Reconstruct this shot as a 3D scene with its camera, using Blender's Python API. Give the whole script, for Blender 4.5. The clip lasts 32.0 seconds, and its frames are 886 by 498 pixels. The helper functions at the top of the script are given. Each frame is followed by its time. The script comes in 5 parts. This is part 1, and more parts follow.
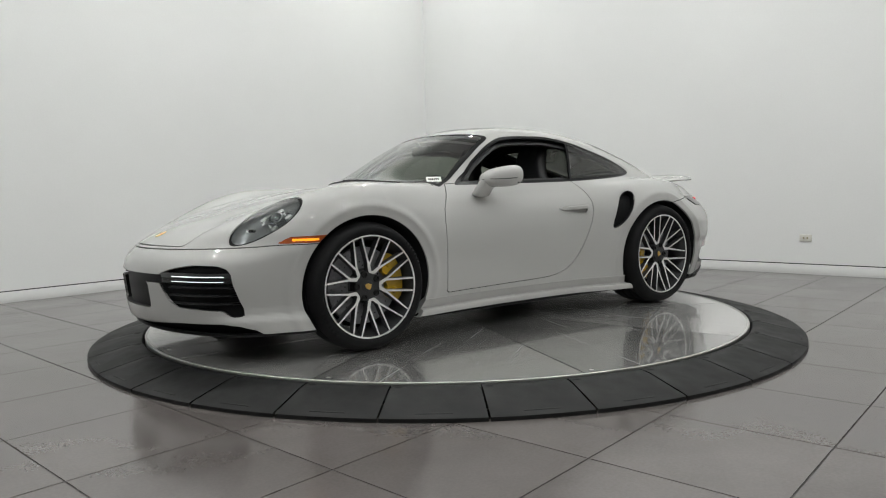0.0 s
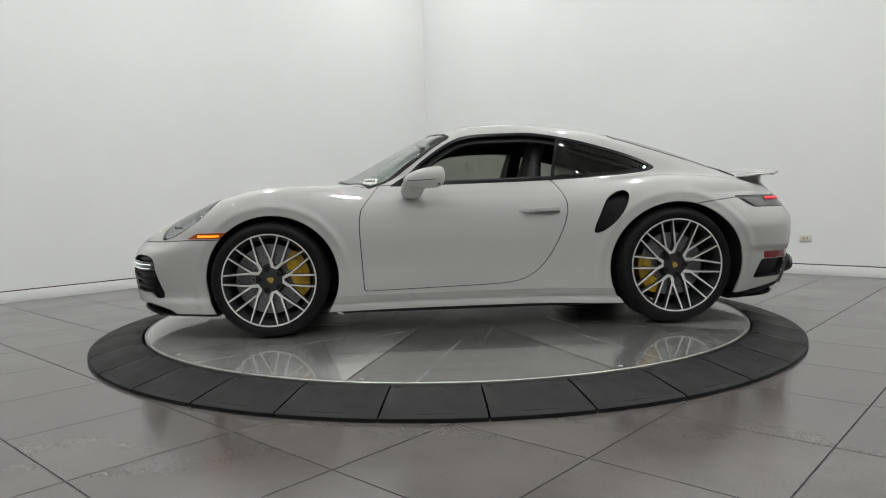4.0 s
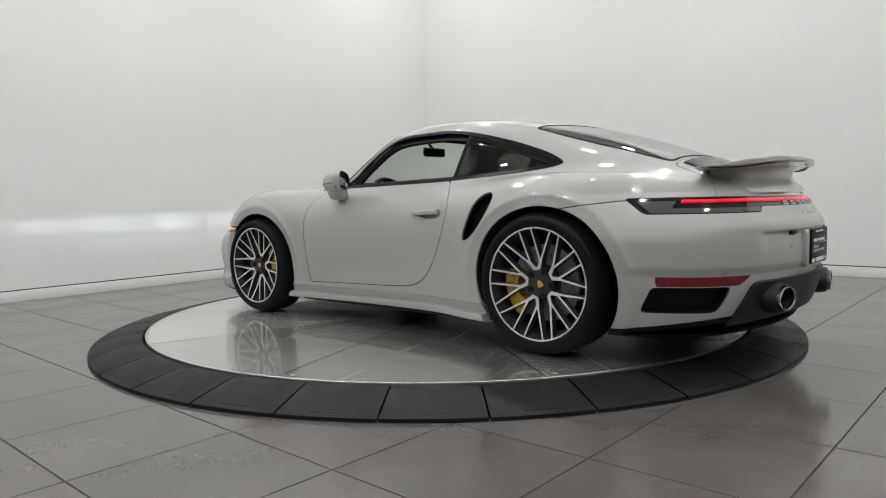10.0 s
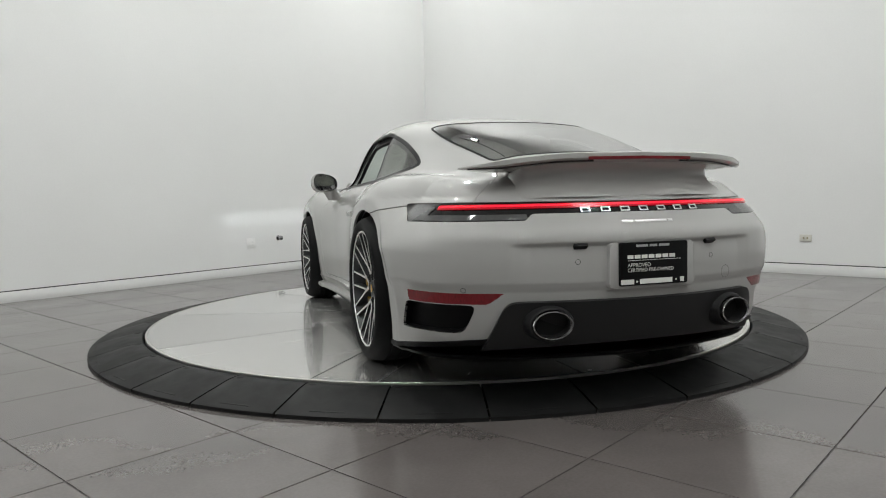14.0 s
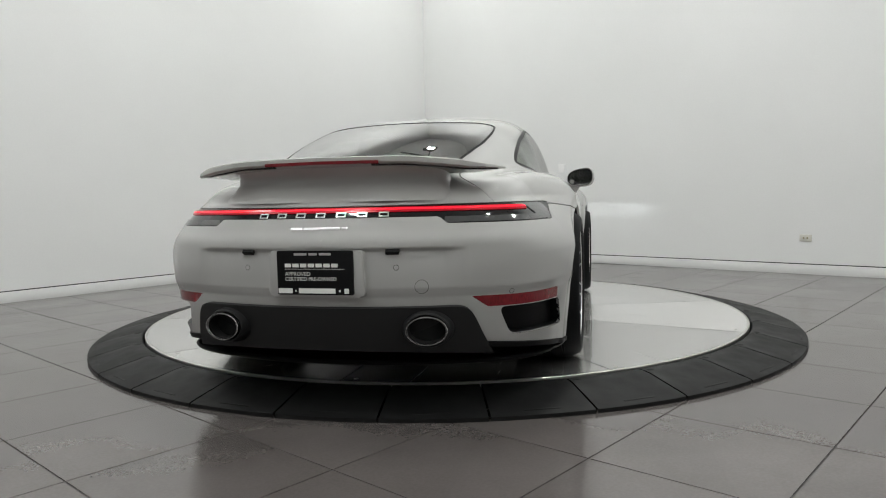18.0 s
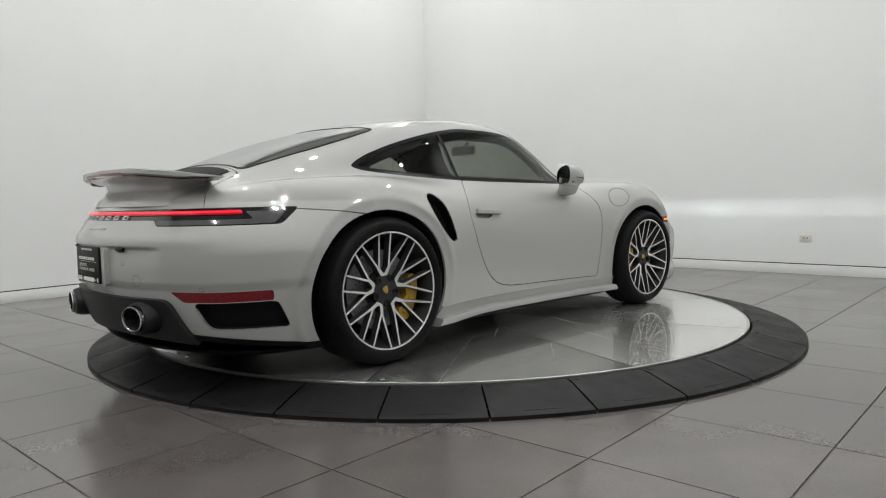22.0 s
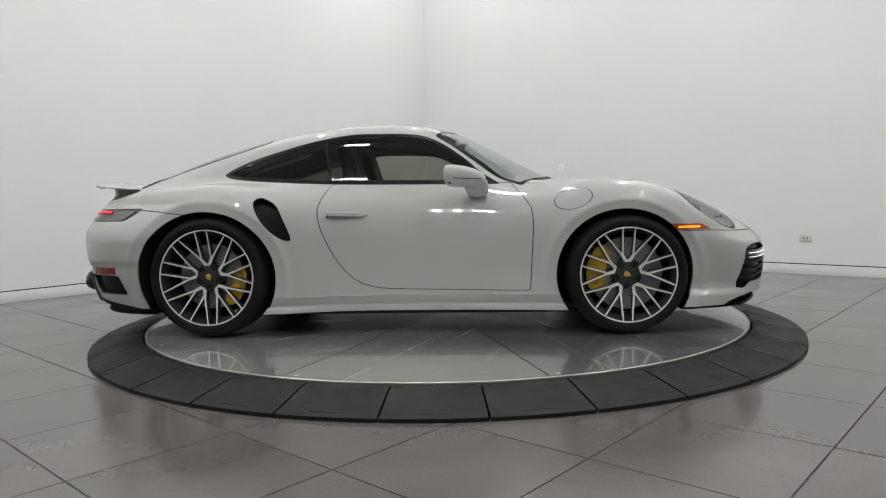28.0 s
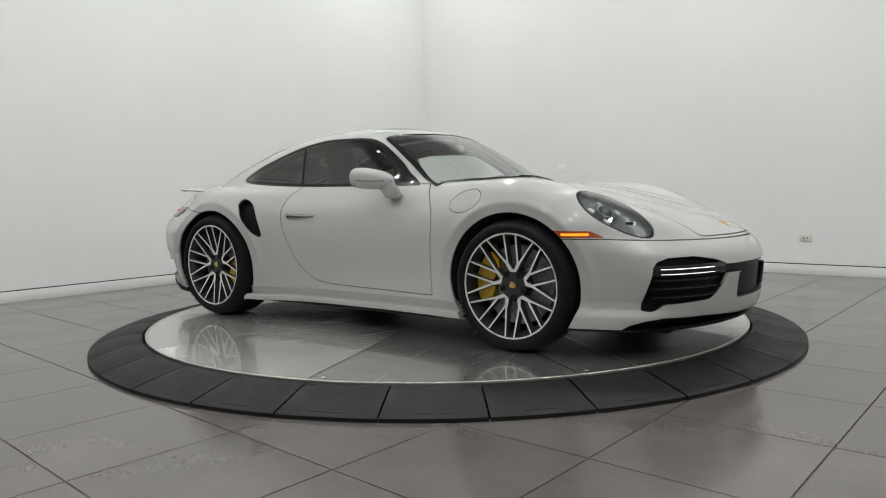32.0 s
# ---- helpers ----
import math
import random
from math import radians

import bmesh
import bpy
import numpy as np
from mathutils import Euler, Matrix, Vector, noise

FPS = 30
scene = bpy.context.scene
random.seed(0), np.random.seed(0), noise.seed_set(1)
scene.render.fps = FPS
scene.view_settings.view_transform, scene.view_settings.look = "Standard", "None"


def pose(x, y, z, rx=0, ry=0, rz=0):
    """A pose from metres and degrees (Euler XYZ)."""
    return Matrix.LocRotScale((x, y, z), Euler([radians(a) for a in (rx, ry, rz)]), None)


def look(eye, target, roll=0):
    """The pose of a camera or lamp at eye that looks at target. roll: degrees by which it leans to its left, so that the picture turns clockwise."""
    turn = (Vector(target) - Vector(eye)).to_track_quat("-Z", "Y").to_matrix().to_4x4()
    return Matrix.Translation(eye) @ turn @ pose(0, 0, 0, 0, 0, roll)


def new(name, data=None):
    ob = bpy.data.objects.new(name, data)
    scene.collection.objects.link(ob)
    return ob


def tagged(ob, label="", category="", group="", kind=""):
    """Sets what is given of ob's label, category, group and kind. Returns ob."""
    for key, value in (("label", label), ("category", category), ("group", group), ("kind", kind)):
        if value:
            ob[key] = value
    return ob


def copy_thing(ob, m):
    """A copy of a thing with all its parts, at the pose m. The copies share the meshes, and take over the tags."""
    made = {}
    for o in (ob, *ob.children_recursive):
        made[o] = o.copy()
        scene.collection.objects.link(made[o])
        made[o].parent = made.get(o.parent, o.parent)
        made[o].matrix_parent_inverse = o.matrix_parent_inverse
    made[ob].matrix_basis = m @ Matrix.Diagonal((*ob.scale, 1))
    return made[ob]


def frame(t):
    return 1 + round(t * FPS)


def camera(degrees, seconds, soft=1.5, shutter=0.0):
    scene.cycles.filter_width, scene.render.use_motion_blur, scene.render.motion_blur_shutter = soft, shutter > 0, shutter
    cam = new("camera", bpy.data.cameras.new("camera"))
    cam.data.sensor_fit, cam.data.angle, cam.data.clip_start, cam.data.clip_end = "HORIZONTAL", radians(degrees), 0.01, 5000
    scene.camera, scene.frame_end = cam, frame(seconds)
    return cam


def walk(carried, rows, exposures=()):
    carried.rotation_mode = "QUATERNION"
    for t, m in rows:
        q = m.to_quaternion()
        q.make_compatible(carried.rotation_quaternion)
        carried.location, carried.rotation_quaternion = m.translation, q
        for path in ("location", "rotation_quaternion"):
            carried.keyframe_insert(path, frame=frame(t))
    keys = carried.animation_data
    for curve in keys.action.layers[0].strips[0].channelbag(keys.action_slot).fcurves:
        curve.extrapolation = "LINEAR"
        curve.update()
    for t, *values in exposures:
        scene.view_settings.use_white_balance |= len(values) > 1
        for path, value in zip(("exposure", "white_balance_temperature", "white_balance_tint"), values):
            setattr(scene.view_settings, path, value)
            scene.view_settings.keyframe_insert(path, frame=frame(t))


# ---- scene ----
DECK = 0.075                       # height of the turntable's plate over the floor
cam = camera(65.4, 32.0, 1.1)
EYE = look((0, -4.935, 0.791 + DECK), (-0.0152, 0.0524, 0.4336 + DECK), -1.292)
walk(cam, [(0, EYE), (32, EYE)])

# turn of the plate, one angle a second (degrees)
TURN = [216.57, 208.76, 200.93, 193.11, 185.32, 177.57, 169.85, 162.16, 154.5, 146.84, 139.19, 131.52, 123.82, 116.07,
        108.29, 100.44, 92.54, 84.58, 76.56, 68.5, 60.4, 52.28, 44.14, 36.0, 27.87, 19.77, 11.7, 3.68, -4.31, -12.26,
        -20.2, -28.15, -36.17]

# ---- world and light ----
world = bpy.data.worlds.new("world")
scene.world = world
world.use_nodes = True
world.node_tree.nodes["Background"].inputs[0].default_value = (0.9, 0.95, 1.0, 1)
world.node_tree.nodes["Background"].inputs[1].default_value = 0.02
scene.view_settings.exposure = 0.0
LAMP = 960.0                       # glow of the ceiling lights
CEILING = 6.2


# ---- materials ----
def material(name, colour, rough=0.5, metal=0.0, coat=0.0, grain=0.0, scale=40.0, bump=0.0, spec=0.5, stains=0.0, stain_scale=2.0, rough_var=0.0,
             glow=None, power=0.0, transmission=0.0, ior=1.5, alpha=1.0, stretch=(1, 1, 1)):
    m = bpy.data.materials.new(name)
    m.use_nodes = True
    nodes, links = m.node_tree.nodes, m.node_tree.links
    b = nodes["Principled BSDF"]
    b.inputs["Base Color"].default_value = (*colour, 1)
    b.inputs["Roughness"].default_value = rough
    b.inputs["Metallic"].default_value = metal
    b.inputs["Coat Weight"].default_value = coat
    b.inputs["Coat Roughness"].default_value = 0.02
    b.inputs["Specular IOR Level"].default_value = spec
    b.inputs["Transmission Weight"].default_value = transmission
    b.inputs["IOR"].default_value = ior
    b.inputs["Alpha"].default_value = alpha
    if glow:
        b.inputs["Emission Color"].default_value = (*glow, 1)
        b.inputs["Emission Strength"].default_value = power
    if grain or bump or stains or rough_var:
        co = nodes.new("ShaderNodeTexCoord")
        mp = nodes.new("ShaderNodeMapping")
        mp.inputs["Scale"].default_value = stretch
        links.new(co.outputs["Object"], mp.inputs["Vector"])
        n1 = nodes.new("ShaderNodeTexNoise")
        n1.inputs["Scale"].default_value = scale
        n1.inputs["Detail"].default_value = 5
        n2 = nodes.new("ShaderNodeTexNoise")
        n2.inputs["Scale"].default_value = stain_scale
        n2.inputs["Detail"].default_value = 6
        n2.inputs["Roughness"].default_value = 0.6
        for n in (n1, n2):
            links.new(mp.outputs["Vector"], n.inputs["Vector"])
        if grain or stains:
            def shade(n, amount):
                r = nodes.new("ShaderNodeMapRange")
                r.inputs["From Min"].default_value, r.inputs["From Max"].default_value = 0.3, 0.7
                r.inputs["To Min"].default_value, r.inputs["To Max"].default_value = 1 - amount, 1 + amount
                links.new(n.outputs["Fac"], r.inputs["Value"])
                return r
            r1, r2 = shade(n1, grain), shade(n2, stains)
            mul = nodes.new("ShaderNodeMath")
            mul.operation = "MULTIPLY"
            links.new(r1.outputs[0], mul.inputs[0])
            links.new(r2.outputs[0], mul.inputs[1])
            sc = nodes.new("ShaderNodeVectorMath")
            sc.operation = "SCALE"
            sc.inputs[0].default_value = colour
            links.new(mul.outputs[0], sc.inputs["Scale"])
            links.new(sc.outputs[0], b.inputs["Base Color"])
        if rough_var:
            r = nodes.new("ShaderNodeMapRange")
            r.inputs["From Min"].default_value, r.inputs["From Max"].default_value = 0.3, 0.7
            r.inputs["To Min"].default_value, r.inputs["To Max"].default_value = rough - rough_var, rough + rough_var
            links.new(n2.outputs["Fac"], r.inputs["Value"])
            links.new(r.outputs[0], b.inputs["Roughness"])
        if bump:
            bp = nodes.new("ShaderNodeBump")
            bp.inputs["Strength"].default_value = bump
            bp.inputs["Distance"].default_value = 0.002
            links.new(n1.outputs["Fac"], bp.inputs["Height"])
            links.new(bp.outputs[0], b.inputs["Normal"])
    return m


# grey of the unseen back walls, chosen to darken reflections in the car
BACKWALL = material("unseen_wall_grey", (0.30, 0.30, 0.30), 0.6, grain=0.02, scale=60, bump=0.06, stains=0.03)
WALL = material("white_wall_paint", (0.78, 0.785, 0.775), 0.55, grain=0.012, scale=60, bump=0.06, stains=0.02, stain_scale=0.7)
SKIRT = material("white_gloss_paint", (0.74, 0.745, 0.735), 0.45, grain=0.01)
# near-black: shade of the gap over the baseboard, put into the colour
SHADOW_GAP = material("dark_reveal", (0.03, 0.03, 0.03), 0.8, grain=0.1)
TILE = material("grey_porcelain", (0.101, 0.0905, 0.0865), 0.16, spec=0.75, grain=0.06, scale=90, bump=0.004, stains=0.16, stain_scale=1.6, rough_var=0.035)
GROUT = material("dark_grout", (0.035, 0.032, 0.03), 0.9, grain=0.2)
CEIL = material("ceiling_paint", (0.72, 0.72, 0.71), 0.9, grain=0.02)
LIGHT = material("ceiling_led", (0.9, 0.9, 0.9), 0.5, glow=(0.985, 1.0, 0.98), power=LAMP)
LAMP_BODY = material("lamp_housing", (0.05, 0.05, 0.05), 0.5, grain=0.05)
RUBBER = material("ramp_rubber", (0.0058, 0.006, 0.006), 0.55, spec=0.24, grain=0.10, scale=160, bump=0.25, stains=0.14, stain_scale=5, rough_var=0.1)
PLATE = material("brushed_plate", (0.66, 0.652, 0.638), 0.26, metal=0.88, coat=0.7, grain=0.05, scale=60, bump=0.01, stains=0.10, stain_scale=2.2, rough_var=0.02, stretch=(0.25, 8, 1))


def vary_sheets(m, low, high):
    """Scales the base colour by one random factor per object."""
    nodes, links = m.node_tree.nodes, m.node_tree.links
    b = nodes["Principled BSDF"]
    info, r, sc = nodes.new("ShaderNodeObjectInfo"), nodes.new("ShaderNodeMapRange"), nodes.new("ShaderNodeVectorMath")
    r.inputs["To Min"].default_value, r.inputs["To Max"].default_value = low, high
    sc.operation = "SCALE"
    links.new(info.outputs["Random"], r.inputs["Value"])
    links.new(r.outputs[0], sc.inputs["Scale"])
    links.new(b.inputs["Base Color"].links[0].from_socket, sc.inputs[0])
    links.new(sc.outputs[0], b.inputs["Base Color"])


def brushed(m, amount):
    """Grooves run along the sheet's own x and stretch its reflections across."""
    nodes, links = m.node_tree.nodes, m.node_tree.links
    b = nodes["Principled BSDF"]
    way = nodes.new("ShaderNodeVectorTransform")
    way.vector_type, way.convert_from, way.convert_to = "VECTOR", "OBJECT", "WORLD"
    way.inputs[0].default_value = (1, 0, 0)
    b.inputs["Anisotropic"].default_value = amount
    b.inputs["Anisotropic Rotation"].default_value = 0.25
    b.inputs["Coat Roughness"].default_value = 0.05
    links.new(way.outputs[0], b.inputs["Tangent"])


# bright and dark reflections of the brushed sheets, put into their base colour
vary_sheets(PLATE, 0.66, 1.12)
brushed(PLATE, 0.78)
vary_sheets(TILE, 0.93, 1.06)
RIMEDGE = material("polished_edge", (0.55, 0.545, 0.52), 0.38, metal=1.0, grain=0.05, stains=0.1)
PAINT = material("chalk_grey_paint", (0.370, 0.368, 0.354), 0.5, coat=1.0, grain=0.004, scale=900)
PAINT.node_tree.nodes["Principled BSDF"].inputs["Coat IOR"].default_value = 1.62
TRIM_BLACK = material("black_trim", (0.004, 0.004, 0.0045), 0.35, spec=0.12, grain=0.05)
BLACK = material("black_plastic", (0.0045, 0.0045, 0.005), 0.45, spec=0.16, grain=0.1, scale=300, bump=0.1)
GLOSSBLACK = material("gloss_black", (0.006, 0.006, 0.007), 0.08, coat=0.5)
ROOFGLASS = material("black_roof_glass", (0.006, 0.006, 0.007), 0.04, spec=0.35)
MATTBLACK = material("matt_black_plastic", (0.011, 0.011, 0.0115), 0.5, spec=0.35, grain=0.08, scale=300, bump=0.08)
DARK = material("dark_void", (0.004, 0.004, 0.004), 0.9)
TYRE = material("tyre_rubber", (0.005, 0.005, 0.0055), 0.66, spec=0.16, grain=0.15, scale=120, bump=0.15, stains=0.12, stain_scale=9)
RIM_CUT = material("machined_alloy", (0.74, 0.735, 0.72), 0.32, metal=0.55, grain=0.03, scale=300)
RIM_DARK = material("anthracite_alloy", (0.045, 0.046, 0.048), 0.35, metal=0.4, grain=0.05)
DISC = material("ceramic_disc", (0.24, 0.24, 0.25), 0.42, metal=0.5, grain=0.15, scale=90, stains=0.1)
YELLOW = material("yellow_enamel", (0.47, 0.285, 0.008), 0.3, coat=0.6, grain=0.04)
CHROME = material("chrome", (0.85, 0.85, 0.86), 0.08, metal=1.0)
PIPE = material("dark_exhaust_steel", (0.20, 0.20, 0.205), 0.22, metal=1.0, grain=0.1, scale=120)
SILVER = material("satin_silver", (0.6, 0.6, 0.6), 0.3, metal=0.9)
GOLD = material("badge_gold", (0.65, 0.42, 0.12), 0.3, metal=0.8, grain=0.1)
REDENAMEL = material("red_enamel", (0.5, 0.05, 0.02), 0.4)
REDGLASS = material("red_lens", (0.16, 0.004, 0.009), 0.10, coat=0.6, grain=0.3, scale=60, stretch=(1, 4, 1))
REDGLOW = material("red_glow", (0.5, 0.01, 0.02), 0.2, glow=(1.0, 0.010, 0.035), power=1.15)
REDDIM = material("red_glow_edge", (0.20, 0.005, 0.010), 0.2, glow=(1.0, 0.008, 0.03), power=0.22)
AMBER = material("amber_glow", (0.8, 0.25, 0.01), 0.2, glow=(1.0, 0.30, 0.015), power=1.3)
AMBER_DARK = material("amber_lens", (0.30, 0.06, 0.012), 0.12, coat=1.0)
SMOKEGREY = material("smoked_grey_lens", (0.065, 0.065, 0.067), 0.10, coat=0.6, grain=0.05, scale=60)
BEAM = material("headlamp_beam", (0.9, 0.9, 0.9), 0.2, glow=(0.93, 0.97, 1.0), power=1.04e6)
BEAM_SOFT = material("headlamp_spill", (0.9, 0.9, 0.9), 0.2, glow=(0.93, 0.97, 1.0), power=1.4e5)
WHITEGLOW = material("white_led", (0.9, 0.9, 0.9), 0.2, glow=(0.9, 0.97, 1.0), power=1.2)
LEATHER = material("black_leather", (0.007, 0.007, 0.0085), 0.5, grain=0.15, scale=200, bump=0.15)
HEADLINE = material("dark_headlining", (0.016, 0.016, 0.018), 0.9, grain=0.1)
CARPET = material("black_carpet", (0.01, 0.01, 0.011), 0.95, grain=0.2)
KNOB = material("polished_steel", (0.35, 0.35, 0.36), 0.15, metal=1.0)
PAPER = material("white_card", (0.75, 0.76, 0.72), 0.6)


def glass(name, tint, mix, rough=0.0, power=3.3):
    """Thin glazing: a tinted see-through film with a clear reflection."""
    m = bpy.data.materials.new(name)
    m.use_nodes = True
    nodes, links = m.node_tree.nodes, m.node_tree.links
    nodes.remove(nodes["Principled BSDF"])
    out = nodes["Material Output"]
    tr, gl, mx, lw, pw, mr = (nodes.new(n) for n in ("ShaderNodeBsdfTransparent", "ShaderNodeBsdfGlossy", "ShaderNodeMixShader", "ShaderNodeLayerWeight", "ShaderNodeMath", "ShaderNodeMapRange"))
    tr.inputs["Color"].default_value = (*tint, 1)
    gl.inputs["Roughness"].default_value = rough
    lw.inputs["Blend"].default_value = 0.5
    pw.operation = "POWER"
    pw.inputs[1].default_value = power
    mr.inputs["To Min"].default_value, mr.inputs["To Max"].default_value = mix, 1.0
    links.new(lw.outputs["Facing"], pw.inputs[0])
    links.new(pw.outputs[0], mr.inputs["Value"])
    links.new(mr.outputs[0], mx.inputs[0])
    links.new(tr.outputs[0], mx.inputs[1])
    links.new(gl.outputs[0], mx.inputs[2])
    links.new(mx.outputs[0], out.inputs["Surface"])
    return m


LAMPBOWL = material("headlamp_bowl", (0.23, 0.235, 0.24), 0.3, metal=0.6, grain=0.1)
LENSBALL = material("projector_glass", (0.30, 0.32, 0.34), 0.05, metal=0.8)
GLASS = glass("clear_window_glass", (0.76, 0.83, 0.79), 0.15, power=3.7)
TINTED = glass("tinted_window_glass", (0.25, 0.265, 0.23), 0.075, power=5.0)
REARGLASS = glass("tinted_rear_glass", (0.20, 0.21, 0.19), 0.42, power=2.6)
HUB_GREY = material("satin_hub_grey", (0.024, 0.024, 0.025), 0.4, metal=0.3, grain=0.05)
LENS = glass("clear_lamp_lens", (0.86, 0.88, 0.88), 0.05)


# ---- building helpers ----
def smooth(me, angle=None):
    me.polygons.foreach_set("use_smooth", [True] * len(me.polygons))
    if angle:
        me.set_sharp_from_angle(angle=radians(angle))


def link(name, me, mat, parent=None, label="", m=None):
    ob = new(name, me)
    if mat and not me.materials:
        me.materials.append(mat)
    if parent:
        ob.parent = parent
    if m is not None:
        ob.matrix_basis = m
    return tagged(ob, label)


def part(name, bm, mat, parent=None, label="", m=None, angle=35):
    me = bpy.data.meshes.new(name)
    bmesh.ops.recalc_face_normals(bm, faces=bm.faces)
    bm.to_mesh(me)
    bm.free()
    smooth(me, angle)
    return link(name, me, mat, parent, label, m)


def box(bm, lo, hi, bevel=0.0, m=None, seg=2):
    v = [bm.verts.new((x, y, z)) for x in (lo[0], hi[0]) for y in (lo[1], hi[1]) for z in (lo[2], hi[2])]
    f = [bm.faces.new([v[i] for i in q]) for q in ((0, 1, 3, 2), (4, 6, 7, 5), (0, 4, 5, 1), (2, 3, 7, 6), (0, 2, 6, 4), (1, 5, 7, 3))]
    if bevel:
        edges = list({e for q in f for e in q.edges})
        r = bmesh.ops.bevel(bm, geom=edges, offset=bevel, segments=seg, profile=0.5, affect="EDGES")
        v = list({x for q in r["faces"] for x in q.verts} | {x for x in v if x.is_valid})
    if m is not None:
        bmesh.ops.transform(bm, matrix=m, verts=[x for x in v if x.is_valid])


def lathe(bm, rows, n=64, m=None, a0=0.0, a1=360.0):
    """Turn (radius, height) rows round z."""
    full = abs(a1 - a0 - 360) < 1e-6
    rings = []
    for k in range(n if full else n + 1):
        a = radians(a0 + (a1 - a0) * k / n)
        rings.append([bm.verts.new((r * math.cos(a), r * math.sin(a), z)) for r, z in rows])
    for k in range(n):
        p, q = rings[k], rings[(k + 1) % len(rings)]
        for i in range(len(rows) - 1):
            bm.faces.new((p[i], q[i], q[i + 1], p[i + 1]))
    if m is not None:
        bmesh.ops.transform(bm, matrix=m, verts=[v for r in rings for v in r])


def prism(bm, outline, z0, z1, m=None, bevel=0.0):
    """A flat outline given depth along z."""
    a = [bm.verts.new((x, y, z0)) for x, y in outline]
    b = [bm.verts.new((x, y, z1)) for x, y in outline]
    n = len(a)
    f = [bm.faces.new(a[::-1]), bm.faces.new(b)] + [bm.faces.new((a[i], a[(i + 1) % n], b[(i + 1) % n], b[i])) for i in range(n)]
    v = a + b
    if bevel:
        r = bmesh.ops.bevel(bm, geom=list(f[1].edges), offset=bevel, segments=2, profile=0.5, affect="EDGES")
        v = list({x for q in r["faces"] for x in q.verts} | {x for x in v if x.is_valid})
    if m is not None:
        bmesh.ops.transform(bm, matrix=m, verts=[x for x in v if x.is_valid])


def tube(bm, path, radius, n=10, cap=True):
    """A round bar along a path of points; radius may be one number or one a point."""
    path = [Vector(p) for p in path]
    radii = radius if isinstance(radius, (list, tuple)) else [radius] * len(path)
    rings = []
    for i, p in enumerate(path):
        d = (path[min(i + 1, len(path) - 1)] - path[max(i - 1, 0)]).normalized()
        a = d.orthogonal().normalized() if i == 0 else (a - d * a.dot(d)).normalized()
        b = d.cross(a)
        rings.append([bm.verts.new(p + (a * math.cos(6.28318 * k / n) + b * math.sin(6.28318 * k / n)) * radii[i]) for k in range(n)])
    for p, q in zip(rings, rings[1:]):
        for k in range(n):
            bm.faces.new((p[k], p[(k + 1) % n], q[(k + 1) % n], q[k]))
    if cap:
        bm.faces.new(rings[0][::-1])
        bm.faces.new(rings[-1])


def rounded(points, r, n=6):
    """Outline with its corners rounded."""
    out = []
    k = len(points)
    for i in range(k):
        p, a, b = (np.array(points[j % k], float) for j in (i, i - 1, i + 1))
        la, lb = np.linalg.norm(a - p), np.linalg.norm(b - p)
        d = min(r, la * 0.45, lb * 0.45)
        s, e = p + (a - p) / la * d, p + (b - p) / lb * d
        for t in np.linspace(0, 1, n):
            out.append(tuple((1 - t) ** 2 * s + 2 * t * (1 - t) * p + t * t * e))
    return out


# ---- the room ----
CORNER = Vector((-0.263, 6.11, 0))
LEFT = Vector((-math.cos(radians(51.03)), -math.sin(radians(51.03)), 0))
RIGHT = Vector((math.cos(radians(43.55)), -math.sin(radians(43.55)), 0))
SIDE = 13.0


def wall_pose(origin, along):
    """x along the wall, y out of the room, z up."""
    n = Vector((0, 0, 1)).cross(along)
    if n.dot(CORNER + (LEFT + RIGHT) * 5 - origin) > 0:
        n = -n
    return Matrix(((along.x, n.x, 0, origin.x), (along.y, n.y, 0, origin.y), (0, 0, 1, 0), (0, 0, 0, 1)))


corners = [CORNER, CORNER + LEFT * SIDE, CORNER + (LEFT + RIGHT) * SIDE, CORNER + RIGHT * SIDE]
walls = {}
for i, side in enumerate(("west", "south", "east", "north")):
    a, b = corners[i], corners[(i + 1) % 4]
    length = (b - a).length
    m = wall_pose(a, (b - a).normalized())
    bm = bmesh.new()
    box(bm, (-0.15, 0, 0.1125), (length + 0.15, 0.15, CEILING))
    # south and east walls are unseen, added grey for the darkness behind the camera
    back = side in ("south", "east")
    w = part("wall_" + side, bm, BACKWALL if back else WALL, m=m)
    tagged(w, "unseen grey wall added behind the camera to darken reflections" if back else "plain white painted showroom wall", "wall", kind="structure")
    walls[side] = w
    bm = bmesh.new()
    box(bm, (0, 0.012, 0.100), (length, 0.10, 0.118))
    part("reveal", bm, SHADOW_GAP, w)
    bm = bmesh.new()
    box(bm, (0.0, -0.004, 0), (length, 0.14, 0.101), 0.002)
    tagged(part("baseboard", bm, SKIRT, m=m), "white painted baseboard with a shadow line above", "baseboard", kind="structure")
bm = bmesh.new()
prism(bm, [(c.x, c.y) for c in corners], CEILING, CEILING + 0.1)
tagged(part("ceiling", bm, CEIL), "light painted showroom ceiling", "ceiling", kind="structure")

# floor: a grout bed and square tiles laid parallel to the walls
bm = bmesh.new()
bm.faces.new([bm.verts.new(c + (c - (CORNER + (LEFT + RIGHT) * SIDE / 2)) * 0.01 + Vector((0, 0, -0.003))) for c in corners])
floor = tagged(part("floor", bm, GROUT), "grey porcelain tile floor with thin dark joints", "floor", kind="structure")
GRID, CELL, T0 = 48.4, 0.596, (-0.136, 0.2156)
ux = Vector((math.cos(radians(GRID)), math.sin(radians(GRID)), 0))
uy = Vector((-ux.y, ux.x, 0))


